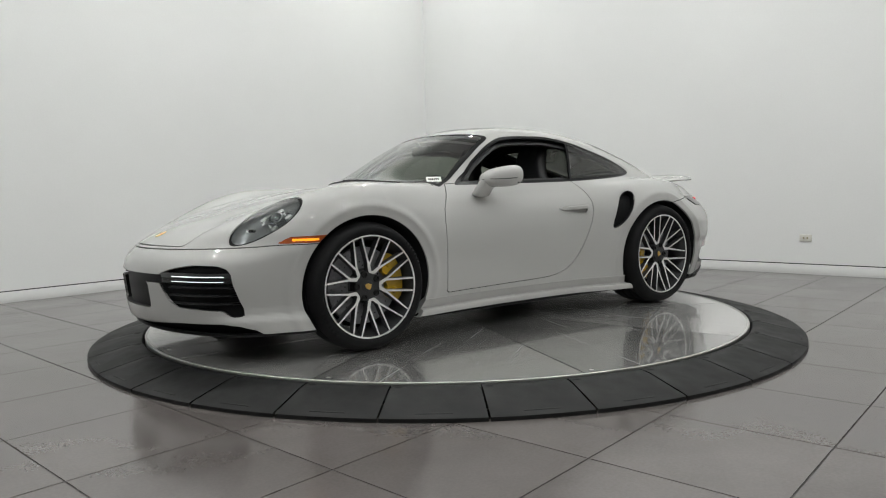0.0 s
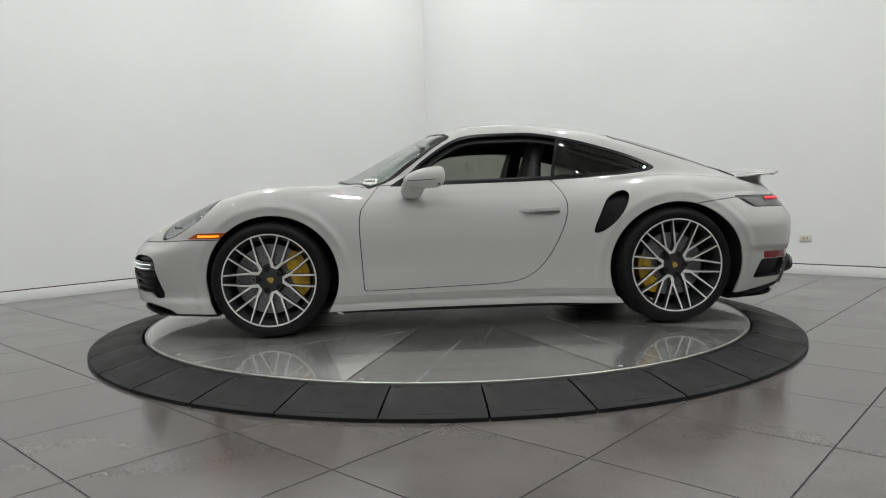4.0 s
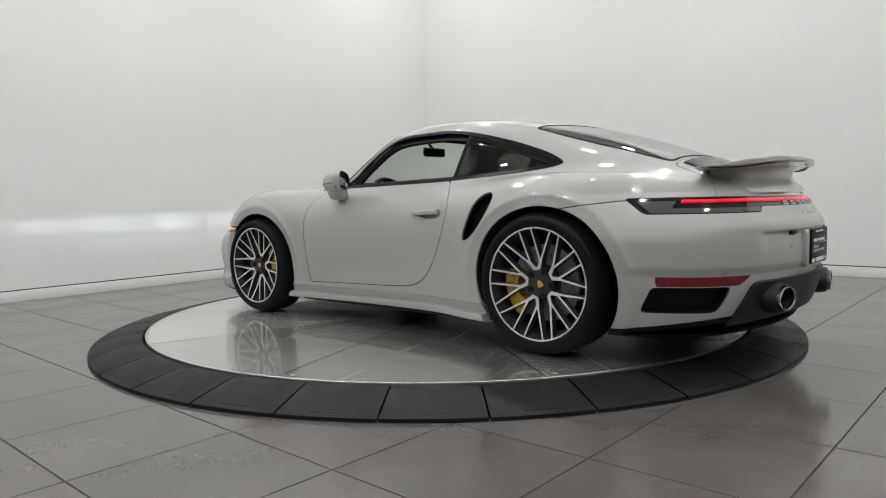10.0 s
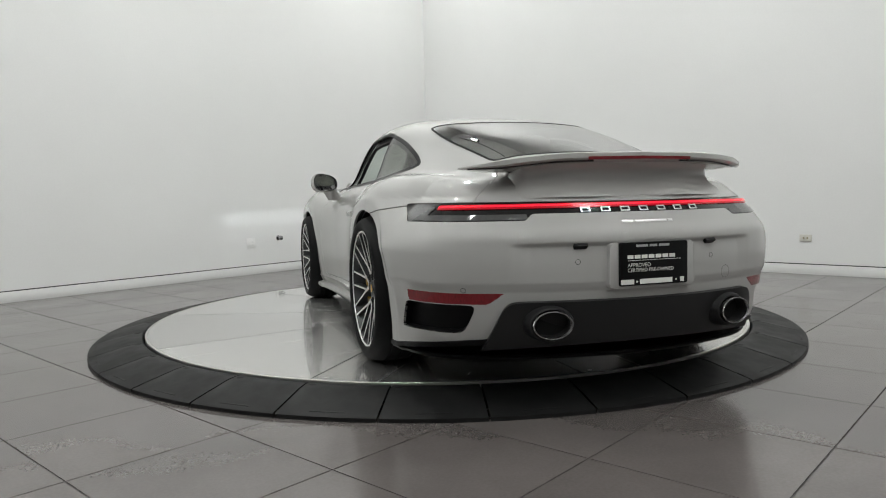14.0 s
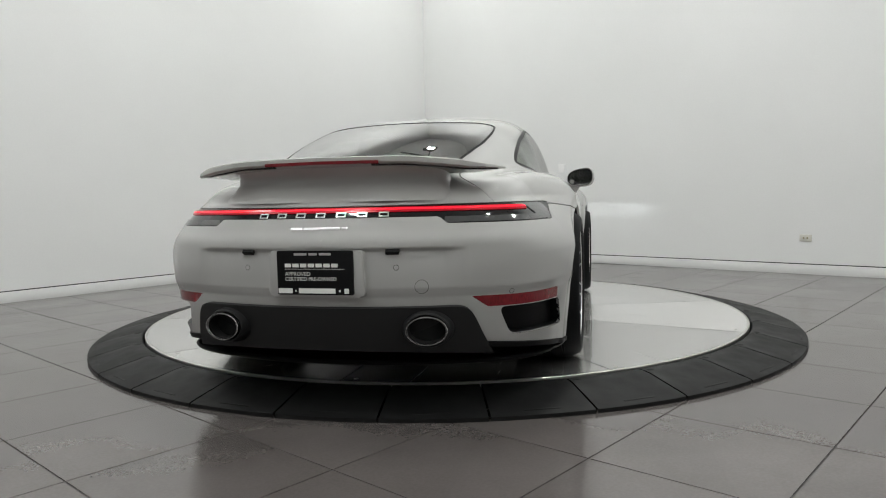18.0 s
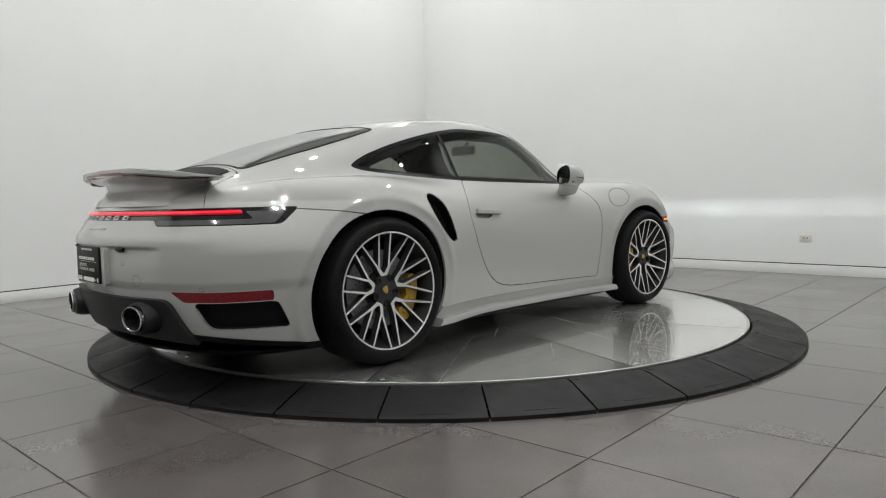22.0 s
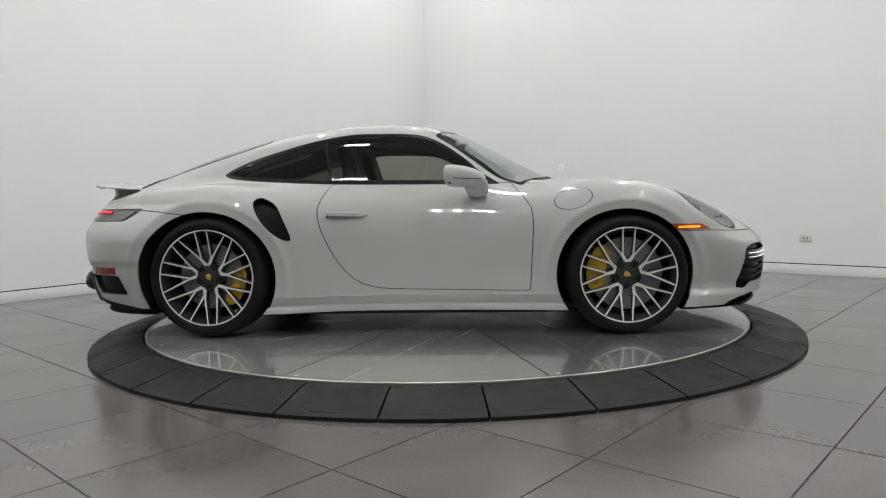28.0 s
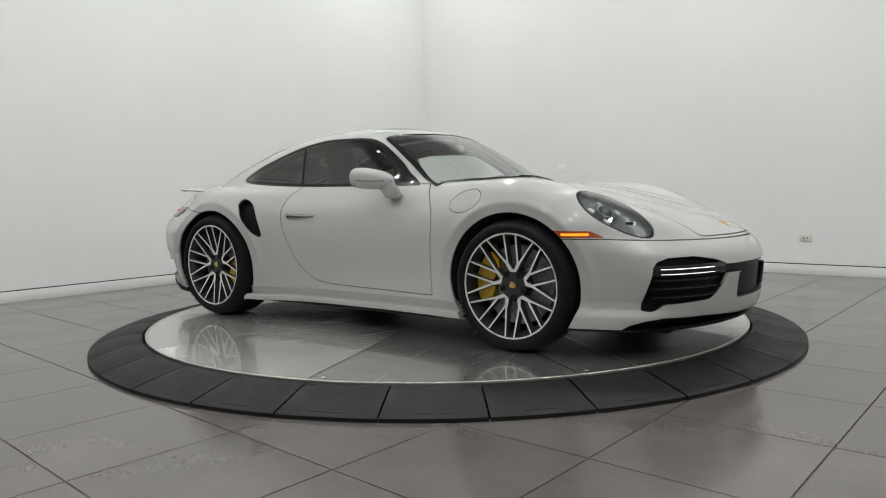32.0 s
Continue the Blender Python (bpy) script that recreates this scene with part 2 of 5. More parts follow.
def tile_mesh():
    bm = bmesh.new()
    h = CELL / 2 - 0.0031
    box(bm, (-h, -h, -0.01), (h, h, 0.0))
    me = bpy.data.meshes.new("floor_tile")
    bm.to_mesh(me)
    bm.free()
    me.materials.append(TILE)
    return me


tile = tile_mesh()
far_tiles = []                     # outer part of the floor, joined
for i in range(-30, 31):
    for j in range(-30, 31):
        p = Vector((T0[0], T0[1], 0)) + ux * (i + 0.5) * CELL + uy * (j + 0.5) * CELL
        q = p - CORNER
        # keep what lies inside the walls, and not wholly below the turntable
        den = LEFT.x * RIGHT.y - LEFT.y * RIGHT.x
        s, t = (q.x * RIGHT.y - q.y * RIGHT.x) / den, (LEFT.x * q.y - LEFT.y * q.x) / den
        if not (-0.25 < s < SIDE + 0.3 and -0.25 < t < SIDE + 0.3 and p.length > 1.75):
            continue
        if p.y < -4.2 or abs(p.x) > 5.5:
            far_tiles.append((p, 90 * ((i * 7 + j * 3) % 4)))
        else:
            ob = new("floor_tile", tile)
            ob.parent = floor
            ob.matrix_basis = Matrix.Translation(p) @ pose(0, 0, 0, 0, 0, GRID + 90 * ((i * 7 + j * 3) % 4))

v, f = [], []
h = CELL / 2 - 0.0031
for p, a in far_tiles:
    k = len(v)
    for z in (0.0, -0.01):
        v += [tuple(p + ux * dx * h + uy * dy * h + Vector((0, 0, z))) for dx, dy in ((-1, -1), (1, -1), (1, 1), (-1, 1))]
    f += [(k, k + 1, k + 2, k + 3)] + [(k + q, k + 4 + q, k + 4 + (q + 1) % 4, k + (q + 1) % 4) for q in range(4)]
me = bpy.data.meshes.new("outer_tiles")
me.from_pydata(v, [], f)
tagged(link("outer_tiles", me, TILE, floor), "grey porcelain tiles of the outer floor", kind="stuff")


# ceiling spotlights: dark heads hung under dark tracks
def ceiling_light(m):
    top = new("ceiling_spotlight")
    top.matrix_basis = m
    bm = bmesh.new()
    outer, inner = rounded([(-0.18, -0.11), (0.18, -0.11), (0.18, 0.11), (-0.18, 0.11)], 0.03, 4), rounded([(-0.112, -0.045), (0.112, -0.045), (0.112, 0.045), (-0.112, 0.045)], 0.015, 4)
    loops = [[bm.verts.new((x, y, z)) for x, y in o] for o, z in ((outer, 0.10), (outer, 0.0), (inner, 0.0), (inner, 0.03))]
    for a, b in zip(loops, loops[1:]):
        for k in range(len(a)):
            bm.faces.new((a[k], a[(k + 1) % len(a)], b[(k + 1) % len(a)], b[k]))
    bm.faces.new(loops[0])
    part("housing", bm, LAMP_BODY, top)
    bm = bmesh.new()
    lathe(bm, [(0.018, 0.10), (0.018, 0.55)], 12)
    part("stem", bm, LAMP_BODY, top)
    bm = bmesh.new()
    bm.faces.new([bm.verts.new((x, y, 0.004)) for x, y in inner])
    part("diffuser", bm, LIGHT, top, "glowing white lens")
    return tagged(top, "dark rectangular LED ceiling spotlight with a white lens", "ceiling light", "ceiling lights in rows")


first = None
for i in range(4):
    for j in range(4):
        m = Matrix.Translation(CORNER + LEFT * (1.4 + 3.4 * i) + RIGHT * (1.4 + 3.4 * j) + Vector((0, 0, CEILING - 0.60))) @ pose(0, 0, 0, 0, 0, -43.55)
        if first is None:
            first = ceiling_light(m)
        else:
            copy_thing(first, m)
    bm = bmesh.new()
    box(bm, (0.4, -0.03, CEILING - 0.05), (SIDE - 0.4, 0.03, CEILING), 0.004)
    tagged(part("light_track", bm, LAMP_BODY, m=wall_pose(CORNER + LEFT * (1.4 + 3.4 * i), RIGHT)), "dark straight ceiling light track", "light track", "ceiling light tracks")


# wall plates
def wall_plate(name, wall, along, z, w, h, label, category, sockets, mat=None):
    m = wall_pose(CORNER, wall) @ Matrix.Translation((along, 0, z))
    bm = bmesh.new()
    box(bm, (-w / 2, -0.007, -h / 2), (w / 2, 0.004, h / 2), 0.003)
    top = part(name, bm, mat or OUTLET, m=m)
    for x, zz, a, b, inner in sockets:
        bm = bmesh.new()
        box(bm, (x - a, -0.0095, zz - b), (x + a, -0.006, zz + b), 0.001)
        part("insert", bm, inner, top)
    return tagged(top, label, category)


OUTLET = material("ivory_plastic", (0.62, 0.61, 0.55), 0.4, grain=0.02)
OUTLET_DARK = material("ivory_insert", (0.30, 0.27, 0.18), 0.5, grain=0.1)
WHITE_PLASTIC = material("white_plastic", (0.84, 0.84, 0.83), 0.35, grain=0.02)
wall_plate("wall_outlet", RIGHT, 5.567, 0.38, 0.118, 0.072, "ivory double wall outlet plate", "outlet", [(-0.018, 0, 0.008, 0.011, OUTLET_DARK), (0.018, 0, 0.008, 0.011, OUTLET_DARK)])
wall_plate("wall_outlet", LEFT, 3.36, 0.387, 0.122, 0.122, "white double gang wall outlet plate", "outlet", [(-0.028, 0.02, 0.016, 0.014, WHITE_PLASTIC), (0.028, 0.02, 0.016, 0.014, WHITE_PLASTIC), (-0.028, -0.02, 0.016, 0.014, WHITE_PLASTIC), (0.028, -0.02, 0.016, 0.014, WHITE_PLASTIC)], WHITE_PLASTIC)
wall_plate("light_switch", RIGHT, 2.556, 1.245, 0.11, 0.118, "white double rocker light switch plate", "switch", [(-0.024, 0, 0.017, 0.034, WHITE_PLASTIC), (0.024, 0, 0.017, 0.034, WHITE_PLASTIC)], WHITE_PLASTIC)
bm = bmesh.new()
lathe(bm, [(0.03, 0.0), (0.032, 0.006), (0.014, 0.012), (0.012, 0.03), (0.024, 0.042), (0.03, 0.055), (0.026, 0.068), (0.001, 0.072)], 24)
tagged(part("wall_stop", bm, KNOB, m=wall_pose(CORNER, LEFT) @ Matrix.Translation((2.95, 0, 0.43)) @ pose(0, 0, 0, 90, 0, 0)), "small round polished metal wall stop", "door stop")

# ---- the turntable ----
RIN, ROUT = 2.0, 2.31
plinth = new("turntable_ramp")
tagged(plinth, "black rubber ramp ring of wedge segments round the turntable", "ramp", kind="structure")
SEGS = 33
A0 = -96.95


def ramp_mesh():
    bm = bmesh.new()
    w = 360 / SEGS
    g = math.degrees(0.0042 / 2.1)
    rows = [(RIN + 0.012, 0.0), (RIN + 0.012, DECK - 0.012), (RIN + 0.02, DECK - 0.004), (RIN + 0.05, DECK - 0.004), (RIN + 0.09, DECK - 0.008),
            (ROUT - 0.012, 0.022), (ROUT, 0.017), (ROUT, 0.0)]
    lathe(bm, rows, 6, None, g, w - g)
    bmesh.ops.holes_fill(bm, edges=[e for e in bm.edges if e.is_boundary], sides=12)
    me = bpy.data.meshes.new("ramp_segment")
    bmesh.ops.recalc_face_normals(bm, faces=bm.faces)
    bm.to_mesh(me)
    bm.free()
    smooth(me, 25)
    me.materials.append(RUBBER)
    return me


ramp = ramp_mesh()
for k in range(SEGS):
    ob = new("ramp_segment", ramp)
    ob.parent = plinth
    ob.matrix_basis = pose(0, 0, 0, 0, 0, A0 + k * 360 / SEGS)
    bm = bmesh.new()
    lathe(bm, [(0.001, 0.0008), (0.014, 0.0008), (0.016, 0.0)], 14, Matrix.Translation(((RIN + 0.050) * math.cos(radians(1.0)), (RIN + 0.050) * math.sin(radians(1.0)), DECK - 0.0034)))
    part("anchor_hole", bm, DARK, plinth, "", ob.matrix_basis)

grip = bmesh.new()
slope = math.atan2(DECK - 0.008 - 0.022, ROUT - 0.012 - RIN - 0.09)
box(grip, (-0.004, -0.075, -0.002), (0.004, 0.075, 0.0014), 0.001)
grip_mesh = bpy.data.meshes.new("moulded_mark")
grip.to_mesh(grip_mesh)
grip.free()
grip_mesh.materials.append(RUBBER)
for k in range(SEGS):
    ob = new("moulded_mark", grip_mesh)
    ob.parent = plinth
    ob.matrix_basis = pose(0, 0, 0, 0, 0, A0 + (k + 0.5) * 360 / SEGS) @ Matrix.Translation((ROUT - 0.036, 0, 0.022 + 0.024 * math.tan(slope))) @ pose(0, 0, 0, 0, math.degrees(slope), 0)

table = new("turntable")
tagged(table, "round brushed metal turntable plate with joints and a bright rim", "turntable")

# plate: ten wedge sheets, a bright edge, and a bed below the joints
bm = bmesh.new()
lathe(bm, [(RIN - 0.014, -0.03), (RIN - 0.014, 0.0), (RIN - 0.012, 0.002), (RIN - 0.002, 0.002), (RIN, 0.0), (RIN, -0.03)], 180)
part("plate_edge", bm, RIMEDGE, table, "bright metal edging")
bm = bmesh.new()
lathe(bm, [(0.001, -0.012), (RIN - 0.014, -0.012)], 120)
part("plate_bed", bm, DARK, table)
bm = bmesh.new()
lathe(bm, [(0.0015, 0.0), (RIN - 0.018, 0.0), (RIN - 0.016, -0.002), (RIN - 0.016, -0.01)], 18, None, 0.06, 35.94)
for v in bm.verts:                 # keep an even joint between the sheets
    a = math.atan2(v.co.y, v.co.x)
    v.co += Vector((math.cos(radians(18)), math.sin(radians(18)), 0)) * 0.004
sheet = bpy.data.meshes.new("plate_sheet")
bmesh.ops.recalc_face_normals(bm, faces=bm.faces)
bm.to_mesh(sheet)
bm.free()
sheet.materials.append(PLATE)
for k in range(10):
    ob = new("plate_sheet", sheet)
    ob.parent = table
    ob.matrix_basis = pose(0, 0, 0, 0, 0, 36 * k - 0.5)
for k in range(10):
    for r in (0.97,):
        bm = bmesh.new()
        lathe(bm, [(0.001, 0.0015), (0.010, 0.001), (0.012, 0.0)], 10, Matrix.Translation((RIN * r * math.cos(radians(36 * k + 1.2)), RIN * r * math.sin(radians(36 * k + 1.2)), 0)))
        part("bolt", bm, RIMEDGE, table)


# ---- the shape of the car's body: x to the nose, y to its left, z up, from the middle of the wheelbase ----
def curve(xs, ys):
    """A smooth function through a few knots."""
    xs, ys = np.array(xs, float), np.array(ys, float)
    d = np.diff(ys) / np.diff(xs)
    m = np.concatenate([[d[0]], np.where(d[1:] * d[:-1] > 0, 2 * d[1:] * d[:-1] / (d[1:] + d[:-1] + 1e-12), (d[1:] + d[:-1]) * 0.15), [d[-1]]])
    tx = np.linspace(xs[0], xs[-1], 1200)
    i = np.clip(np.searchsorted(xs, tx) - 1, 0, len(d) - 1)
    h = xs[i + 1] - xs[i]
    t = (tx - xs[i]) / h
    ty = (2 * t ** 3 - 3 * t ** 2 + 1) * ys[i] + (t ** 3 - 2 * t ** 2 + t) * h * m[i] + (3 * t ** 2 - 2 * t ** 3) * ys[i + 1] + (t ** 3 - t ** 2) * h * m[i + 1]
    k = np.ones(41) / 41 if len(xs) > 3 else np.ones(1)
    pad = len(k) // 2
    ty = np.convolve(np.concatenate([np.linspace(2 * ty[0] - ty[pad], ty[0], pad + 1)[:-1], ty, np.linspace(ty[-1], 2 * ty[-1] - ty[-pad - 1], pad + 1)[1:]]) if pad else ty, k, "valid")
    return lambda x: np.interp(x, tx, ty)


def smax(a, b, k):
    k = k * 1.45
    h = np.maximum(k - np.abs(a - b), 0) / k
    return np.maximum(a, b) + h * h * h * k / 6


def smin(a, b, k):
    return -smax(-a, -b, k)


DECK_Z = curve((-2.4, -2.2, -2.0, -1.7, -1.3, -0.8, 0, 0.6, 0.9, 1.2, 1.5, 1.8, 2.0, 2.1, 2.3), (0.80, 0.835, 0.87, 0.90, 0.915, 0.92, 0.923, 0.915, 0.892, 0.855, 0.792, 0.712, 0.655, 0.615, 0.52))
CREST_Z = curve((-2.4, -2.0, -1.6, -1.225, -0.9, -0.5, 0, 0.5, 0.9, 1.225, 1.5, 1.75, 2.0, 2.3), (-0.03, -0.02, 0.0, 0.0, -0.02, -0.03, -0.02, -0.01, 0.005, 0.037, 0.084, 0.074, 0.008, -0.03))
CREST_Y = curve((-2.4, -1.225, -0.5, 0.5, 1.225, 1.8, 2.3), (0.62, 0.74, 0.74, 0.72, 0.73, 0.68, 0.6))
HALF = curve((-2.4, -2.2, -1.95, -1.7, -1.45, -1.225, -1.0, -0.75, -0.5, -0.2, 0.2, 0.6, 0.9, 1.225, 1.5, 1.75, 2.0, 2.3), (0.66, 0.745, 0.840, 0.925, 0.953, 0.957, 0.945, 0.900, 0.850, 0.829, 0.832, 0.858, 0.893, 0.916, 0.895, 0.826, 0.765, 0.70))


def SIDE_Z(z):
    u = z - 0.58
    return -u * u * (0.42 + 0.13 * np.tanh(u / 0.15))


SHOULDER = curve((0.5, 0.6, 0.68, 0.73, 0.78, 0.82, 0.857, 0.89, 0.95, 1.1), (0.0, 0.0, 0.003, 0.008, 0.018, 0.032, 0.046, 0.058, 0.09, 0.15))
SHOULDER_X = curve((-1.3, -1.05, -0.75, -0.4, 0.3, 0.65, 0.85, 1.1), (0.0, 0.05, 0.6, 0.8, 1.0, 1.4, 0.9, 0.0))


NOSE_Z = curve((0.05, 0.12, 0.2, 0.3, 0.42, 0.5, 0.57, 0.63, 0.7, 0.8, 0.95), (2.06, 2.13, 2.195, 2.21, 2.22, 2.21, 2.175, 2.11, 1.97, 1.72, 1.30))
TAIL_Z = curve((0.05, 0.15, 0.25, 0.36, 0.45, 0.55, 0.63, 0.69, 0.74, 0.79, 0.84, 0.95), (-2.09, -2.155, -2.215, -2.25, -2.264, -2.274, -2.272, -2.238, -2.210, -2.175, -2.12, -1.9))
SWEEP = curve((0.1, 0.4, 0.5, 0.59, 0.66, 0.74, 0.82, 0.95), (0.42, 0.42, 0.46, 0.575, 0.50, 0.37, 0.24, 0.2))
ROOF_Z = curve((-2.3, -2.0, -1.8, -1.6, -1.4, -1.2, -1.0, -0.8, -0.6, -0.4, -0.2, 0.0, 0.15, 0.3, 0.5, 0.7, 0.9, 1.1), (0.745, 0.872, 0.962, 1.040, 1.110, 1.168, 1.216, 1.254, 1.281, 1.297, 1.302, 1.291, 1.26, 1.202, 1.10, 0.992, 0.885, 0.775))
ROOF_K = curve((-2.3, -1.6, -1.0, -0.4, 0.0, 0.3, 0.7, 1.1), (0.17, 0.165, 0.15, 0.13, 0.16, 0.27, 0.36, 0.4))
BELT = curve((-2.4, -1.9, -1.6, -1.35, -1.2, -1.0, -0.7, -0.4, 0.0, 0.4, 0.7, 1.0), (0.38, 0.47, 0.545, 0.61, 0.648, 0.684, 0.690, 0.687, 0.693, 0.658, 0.612, 0.57))
LEAN = curve((-2.4, -1.2, -0.9, -0.6, 0.0, 0.4, 1.0), (0.58, 0.56, 0.45, 0.33, 0.32, 0.30, 0.30))
BOW = curve((-2.4, -1.2, -0.9, -0.6, 0.0, 1.0), (0.45, 0.40, 0.2, 0.05, 0.05, 0.05))


def lower_body(x, y, z):
    ay = np.abs(y)
    taper = np.clip((z - 0.58) / 0.22, 0, 1) ** 1.5 * np.clip((-1.3 - x) / 0.4, 0, 1) ** 1.2
    rf, rr = np.hypot((x - 1.210) * 0.965, z - 0.347) - 0.372, np.hypot((x + 1.238) * 0.93, z - 0.360) - 0.390
    lip = 0.006 * (np.exp(-((rf - 0.055) / 0.022) ** 2) + np.exp(-((rr - 0.06) / 0.022) ** 2)) - (0.22 * np.clip(0.048 - rf, 0, 0.075) + 0.16 * np.clip(0.055 - rr, 0, 0.08)) * np.clip((z - 0.34) / 0.2, 0, 1)
    nose = x - (NOSE_Z(z) - SWEEP(z) * ay ** 2 - 0.10 * ay ** 6)
    flare = (0.022 * np.clip((0.246 - z) / 0.032, 0, 1) + 0.03 * np.clip((0.28 - z) / 0.13, 0, 1)) * np.clip((x - 1.35) / 0.2, 0, 1)
    side = ay - (HALF(x) + flare + SIDE_Z(z) - SHOULDER(z) * SHOULDER_X(x) - 0.13 * taper + lip)
    e = (ay - CREST_Y(x)) / 0.20
    bump = np.exp(-e * e)
    top = z - (DECK_Z(x) + (CREST_Z(x)) * bump - 0.045 * (ay / 0.75) ** 2 * (1 - bump))
    ledge = np.clip((0.615 - z) / 0.012, 0, 1) * np.clip((z - 0.44) / 0.17, 0, 1) * np.clip((0.56 - ay) / 0.08, 0, 1)
    tuck = 0.011 * np.clip((0.462 - z) / 0.035, 0, 1) * np.clip((-1.60 - x) / 0.12, 0, 1)
    side = side + tuck
    tail = (TAIL_Z(z) + tuck + 0.016 * ledge + 0.34 * ay ** 2 + 0.05 * ay ** 6) - x
    f = smax(side, top, 0.14 - 0.05 * np.clip((x - 0.8) / 0.5, 0, 1))
    f = smax(f, nose, 0.12)
    f = smax(f, tail, 0.12)
    return smax(f, 0.135 - z, 0.02)


def cabin(x, y, z):
    ay = np.abs(y)
    h = np.maximum(z - 0.93, -0.09)
    side = (ay - (BELT(x) - LEAN(x) * h - BOW(x) * np.maximum(h, 0) ** 2)) * 0.85
    roof = (z - (ROOF_Z(x) - ROOF_K(x) * ay ** 2)) * 0.92
    f = smax(side, roof, 0.13)
    return np.maximum(np.maximum(f, 0.74 - z), np.maximum(x - 1.05, -2.05 - x))


def body(x, y, z):
    return smin(lower_body(x, y, z), cabin(x, y, z), 0.075)


def cast(o, d, near, far, steps=32):
    """Where rays from inside (o, way d) leave the body."""
    lo, hi = np.full(len(d), near), np.full(len(d), far)
    for _ in range(steps):
        mid = (lo + hi) / 2
        p = o + d * mid[:, None]
        out = body(p[:, 0], p[:, 1], p[:, 2]) > 0
        hi, lo = np.where(out, mid, hi), np.where(out, lo, mid)
    return o + d * lo[:, None]


def normals_of(p, e=5e-3):
    g = np.stack([body(p[:, 0] + e * a, p[:, 1] + e * b, p[:, 2] + e * c) - body(p[:, 0] - e * a, p[:, 1] - e * b, p[:, 2] - e * c) for a, b, c in ((1, 0, 0), (0, 1, 0), (0, 0, 1))], 1)
    return g / np.linalg.norm(g, axis=1)[:, None]


def shell(nx=270, na=480, nf=96):
    """The whole skin as points, normals and triangles: rings round a spine, closed by fans at nose and tail."""
    x0, x1, zc = -1.62, 1.58, 0.52
    rows = [(x0, -90 + 90 * k / nf) for k in range(1, nf)] + [(x0 + (x1 - x0) * k / nx, 0) for k in range(nx + 1)] + [(x1, 90 * k / nf) for k in range(1, nf)]
    ang = np.linspace(0, 2 * np.pi, na, endpoint=False)
    ring = np.stack([np.zeros(na), np.cos(ang), np.sin(ang)], 1)
    o, d = [], []
    for x, phi in rows:
        o.append(np.tile((x, 0, zc), (na, 1)))
        d.append(ring * math.cos(radians(phi)) + np.array((1, 0, 0)) * math.sin(radians(phi)))
    o, d = np.concatenate(o), np.concatenate(d)
    o = np.concatenate([o, [(x0, 0, zc), (x1, 0, zc)]])
    d = np.concatenate([d, [(-1, 0, 0), (1, 0, 0)]])
    v = cast(o, d, 0.05, 1.6)
    n = len(rows)
    i, j = np.meshgrid(np.arange(n - 1), np.arange(na), indexing="ij")
    a, b, c, e = i * na + j, i * na + (j + 1) % na, (i + 1) * na + (j + 1) % na, (i + 1) * na + j
    f = np.concatenate([np.stack([a, b, c], -1).reshape(-1, 3), np.stack([a, c, e], -1).reshape(-1, 3)])
    k = np.arange(na)
    caps = np.concatenate([np.stack([np.full(na, n * na), (k + 1) % na, k], 1), np.stack([np.full(na, n * na + 1), (n - 1) * na + k, (n - 1) * na + (k + 1) % na], 1)])
    f = np.concatenate([f, caps])
    return v, normals_of(v), f


# ---- cutting the skin into panels ----
def trim(mesh, s):
    """Splits points, normals and triangles where the field s crosses nought: (inside, outside)."""
    v, n, f = mesh
    inside, outside = [f[(s[f] <= 0).all(1)]], [f[(s[f] > 0).all(1)]]
    mixed = f[~((s[f] <= 0).all(1) | (s[f] > 0).all(1))]
    if len(mixed):
        # turn each so that its lone corner comes first
        neg = s[mixed] <= 0
        lone = np.where(neg.sum(1) == 1, np.argmax(neg, 1), np.argmax(~neg, 1))
        r = np.arange(len(mixed))
        a, b, c = (mixed[r, (lone + k) % 3] for k in range(3))
        pairs = np.concatenate([np.stack([a, b], 1), np.stack([a, c], 1)])
        key, back = np.unique(np.sort(pairs, 1), axis=0, return_inverse=True)
        back = back.ravel()
        p, q = key[:, 0], key[:, 1]
        t = (s[p] / (s[p] - s[q]))[:, None]
        nn = n[p] * (1 - t) + n[q] * t
        nn /= np.maximum(np.linalg.norm(nn, axis=1), 1e-9)[:, None]
        ab, ac = len(v) + back[:len(mixed)], len(v) + back[len(mixed):]
        v, n = np.concatenate([v, v[p] * (1 - t) + v[q] * t]), np.concatenate([n, nn])
        tip = np.stack([a, ab, ac], 1)
        rest = np.concatenate([np.stack([ab, b, c], 1), np.stack([ab, c, ac], 1)])
        low = s[a] <= 0
        low2 = np.concatenate([low, low])
        inside += [tip[low], rest[~low2]]
        outside += [tip[~low], rest[low2]]

    def pack(fs):
        fs = np.concatenate(fs)
        used, idx = np.unique(fs, return_inverse=True)
        return v[used], n[used], idx.reshape(-1, 3)
    return pack(inside), pack(outside)


def joined(*ms):
    k = np.cumsum([0] + [len(m[0]) for m in ms[:-1]])
    return np.concatenate([m[0] for m in ms]), np.concatenate([m[1] for m in ms]), np.concatenate([m[2] + o for m, o in zip(ms, k)])


def band_of(mesh, axis, lo, hi):
    """Cuts out what lies between two heights (or lengths): (inside, rest)."""
    below, rest = trim(mesh, mesh[0][:, axis] - hi)
    under_it, inside = trim(below, below[0][:, axis] - lo)
    return inside, joined(rest, under_it)


GAPS = []


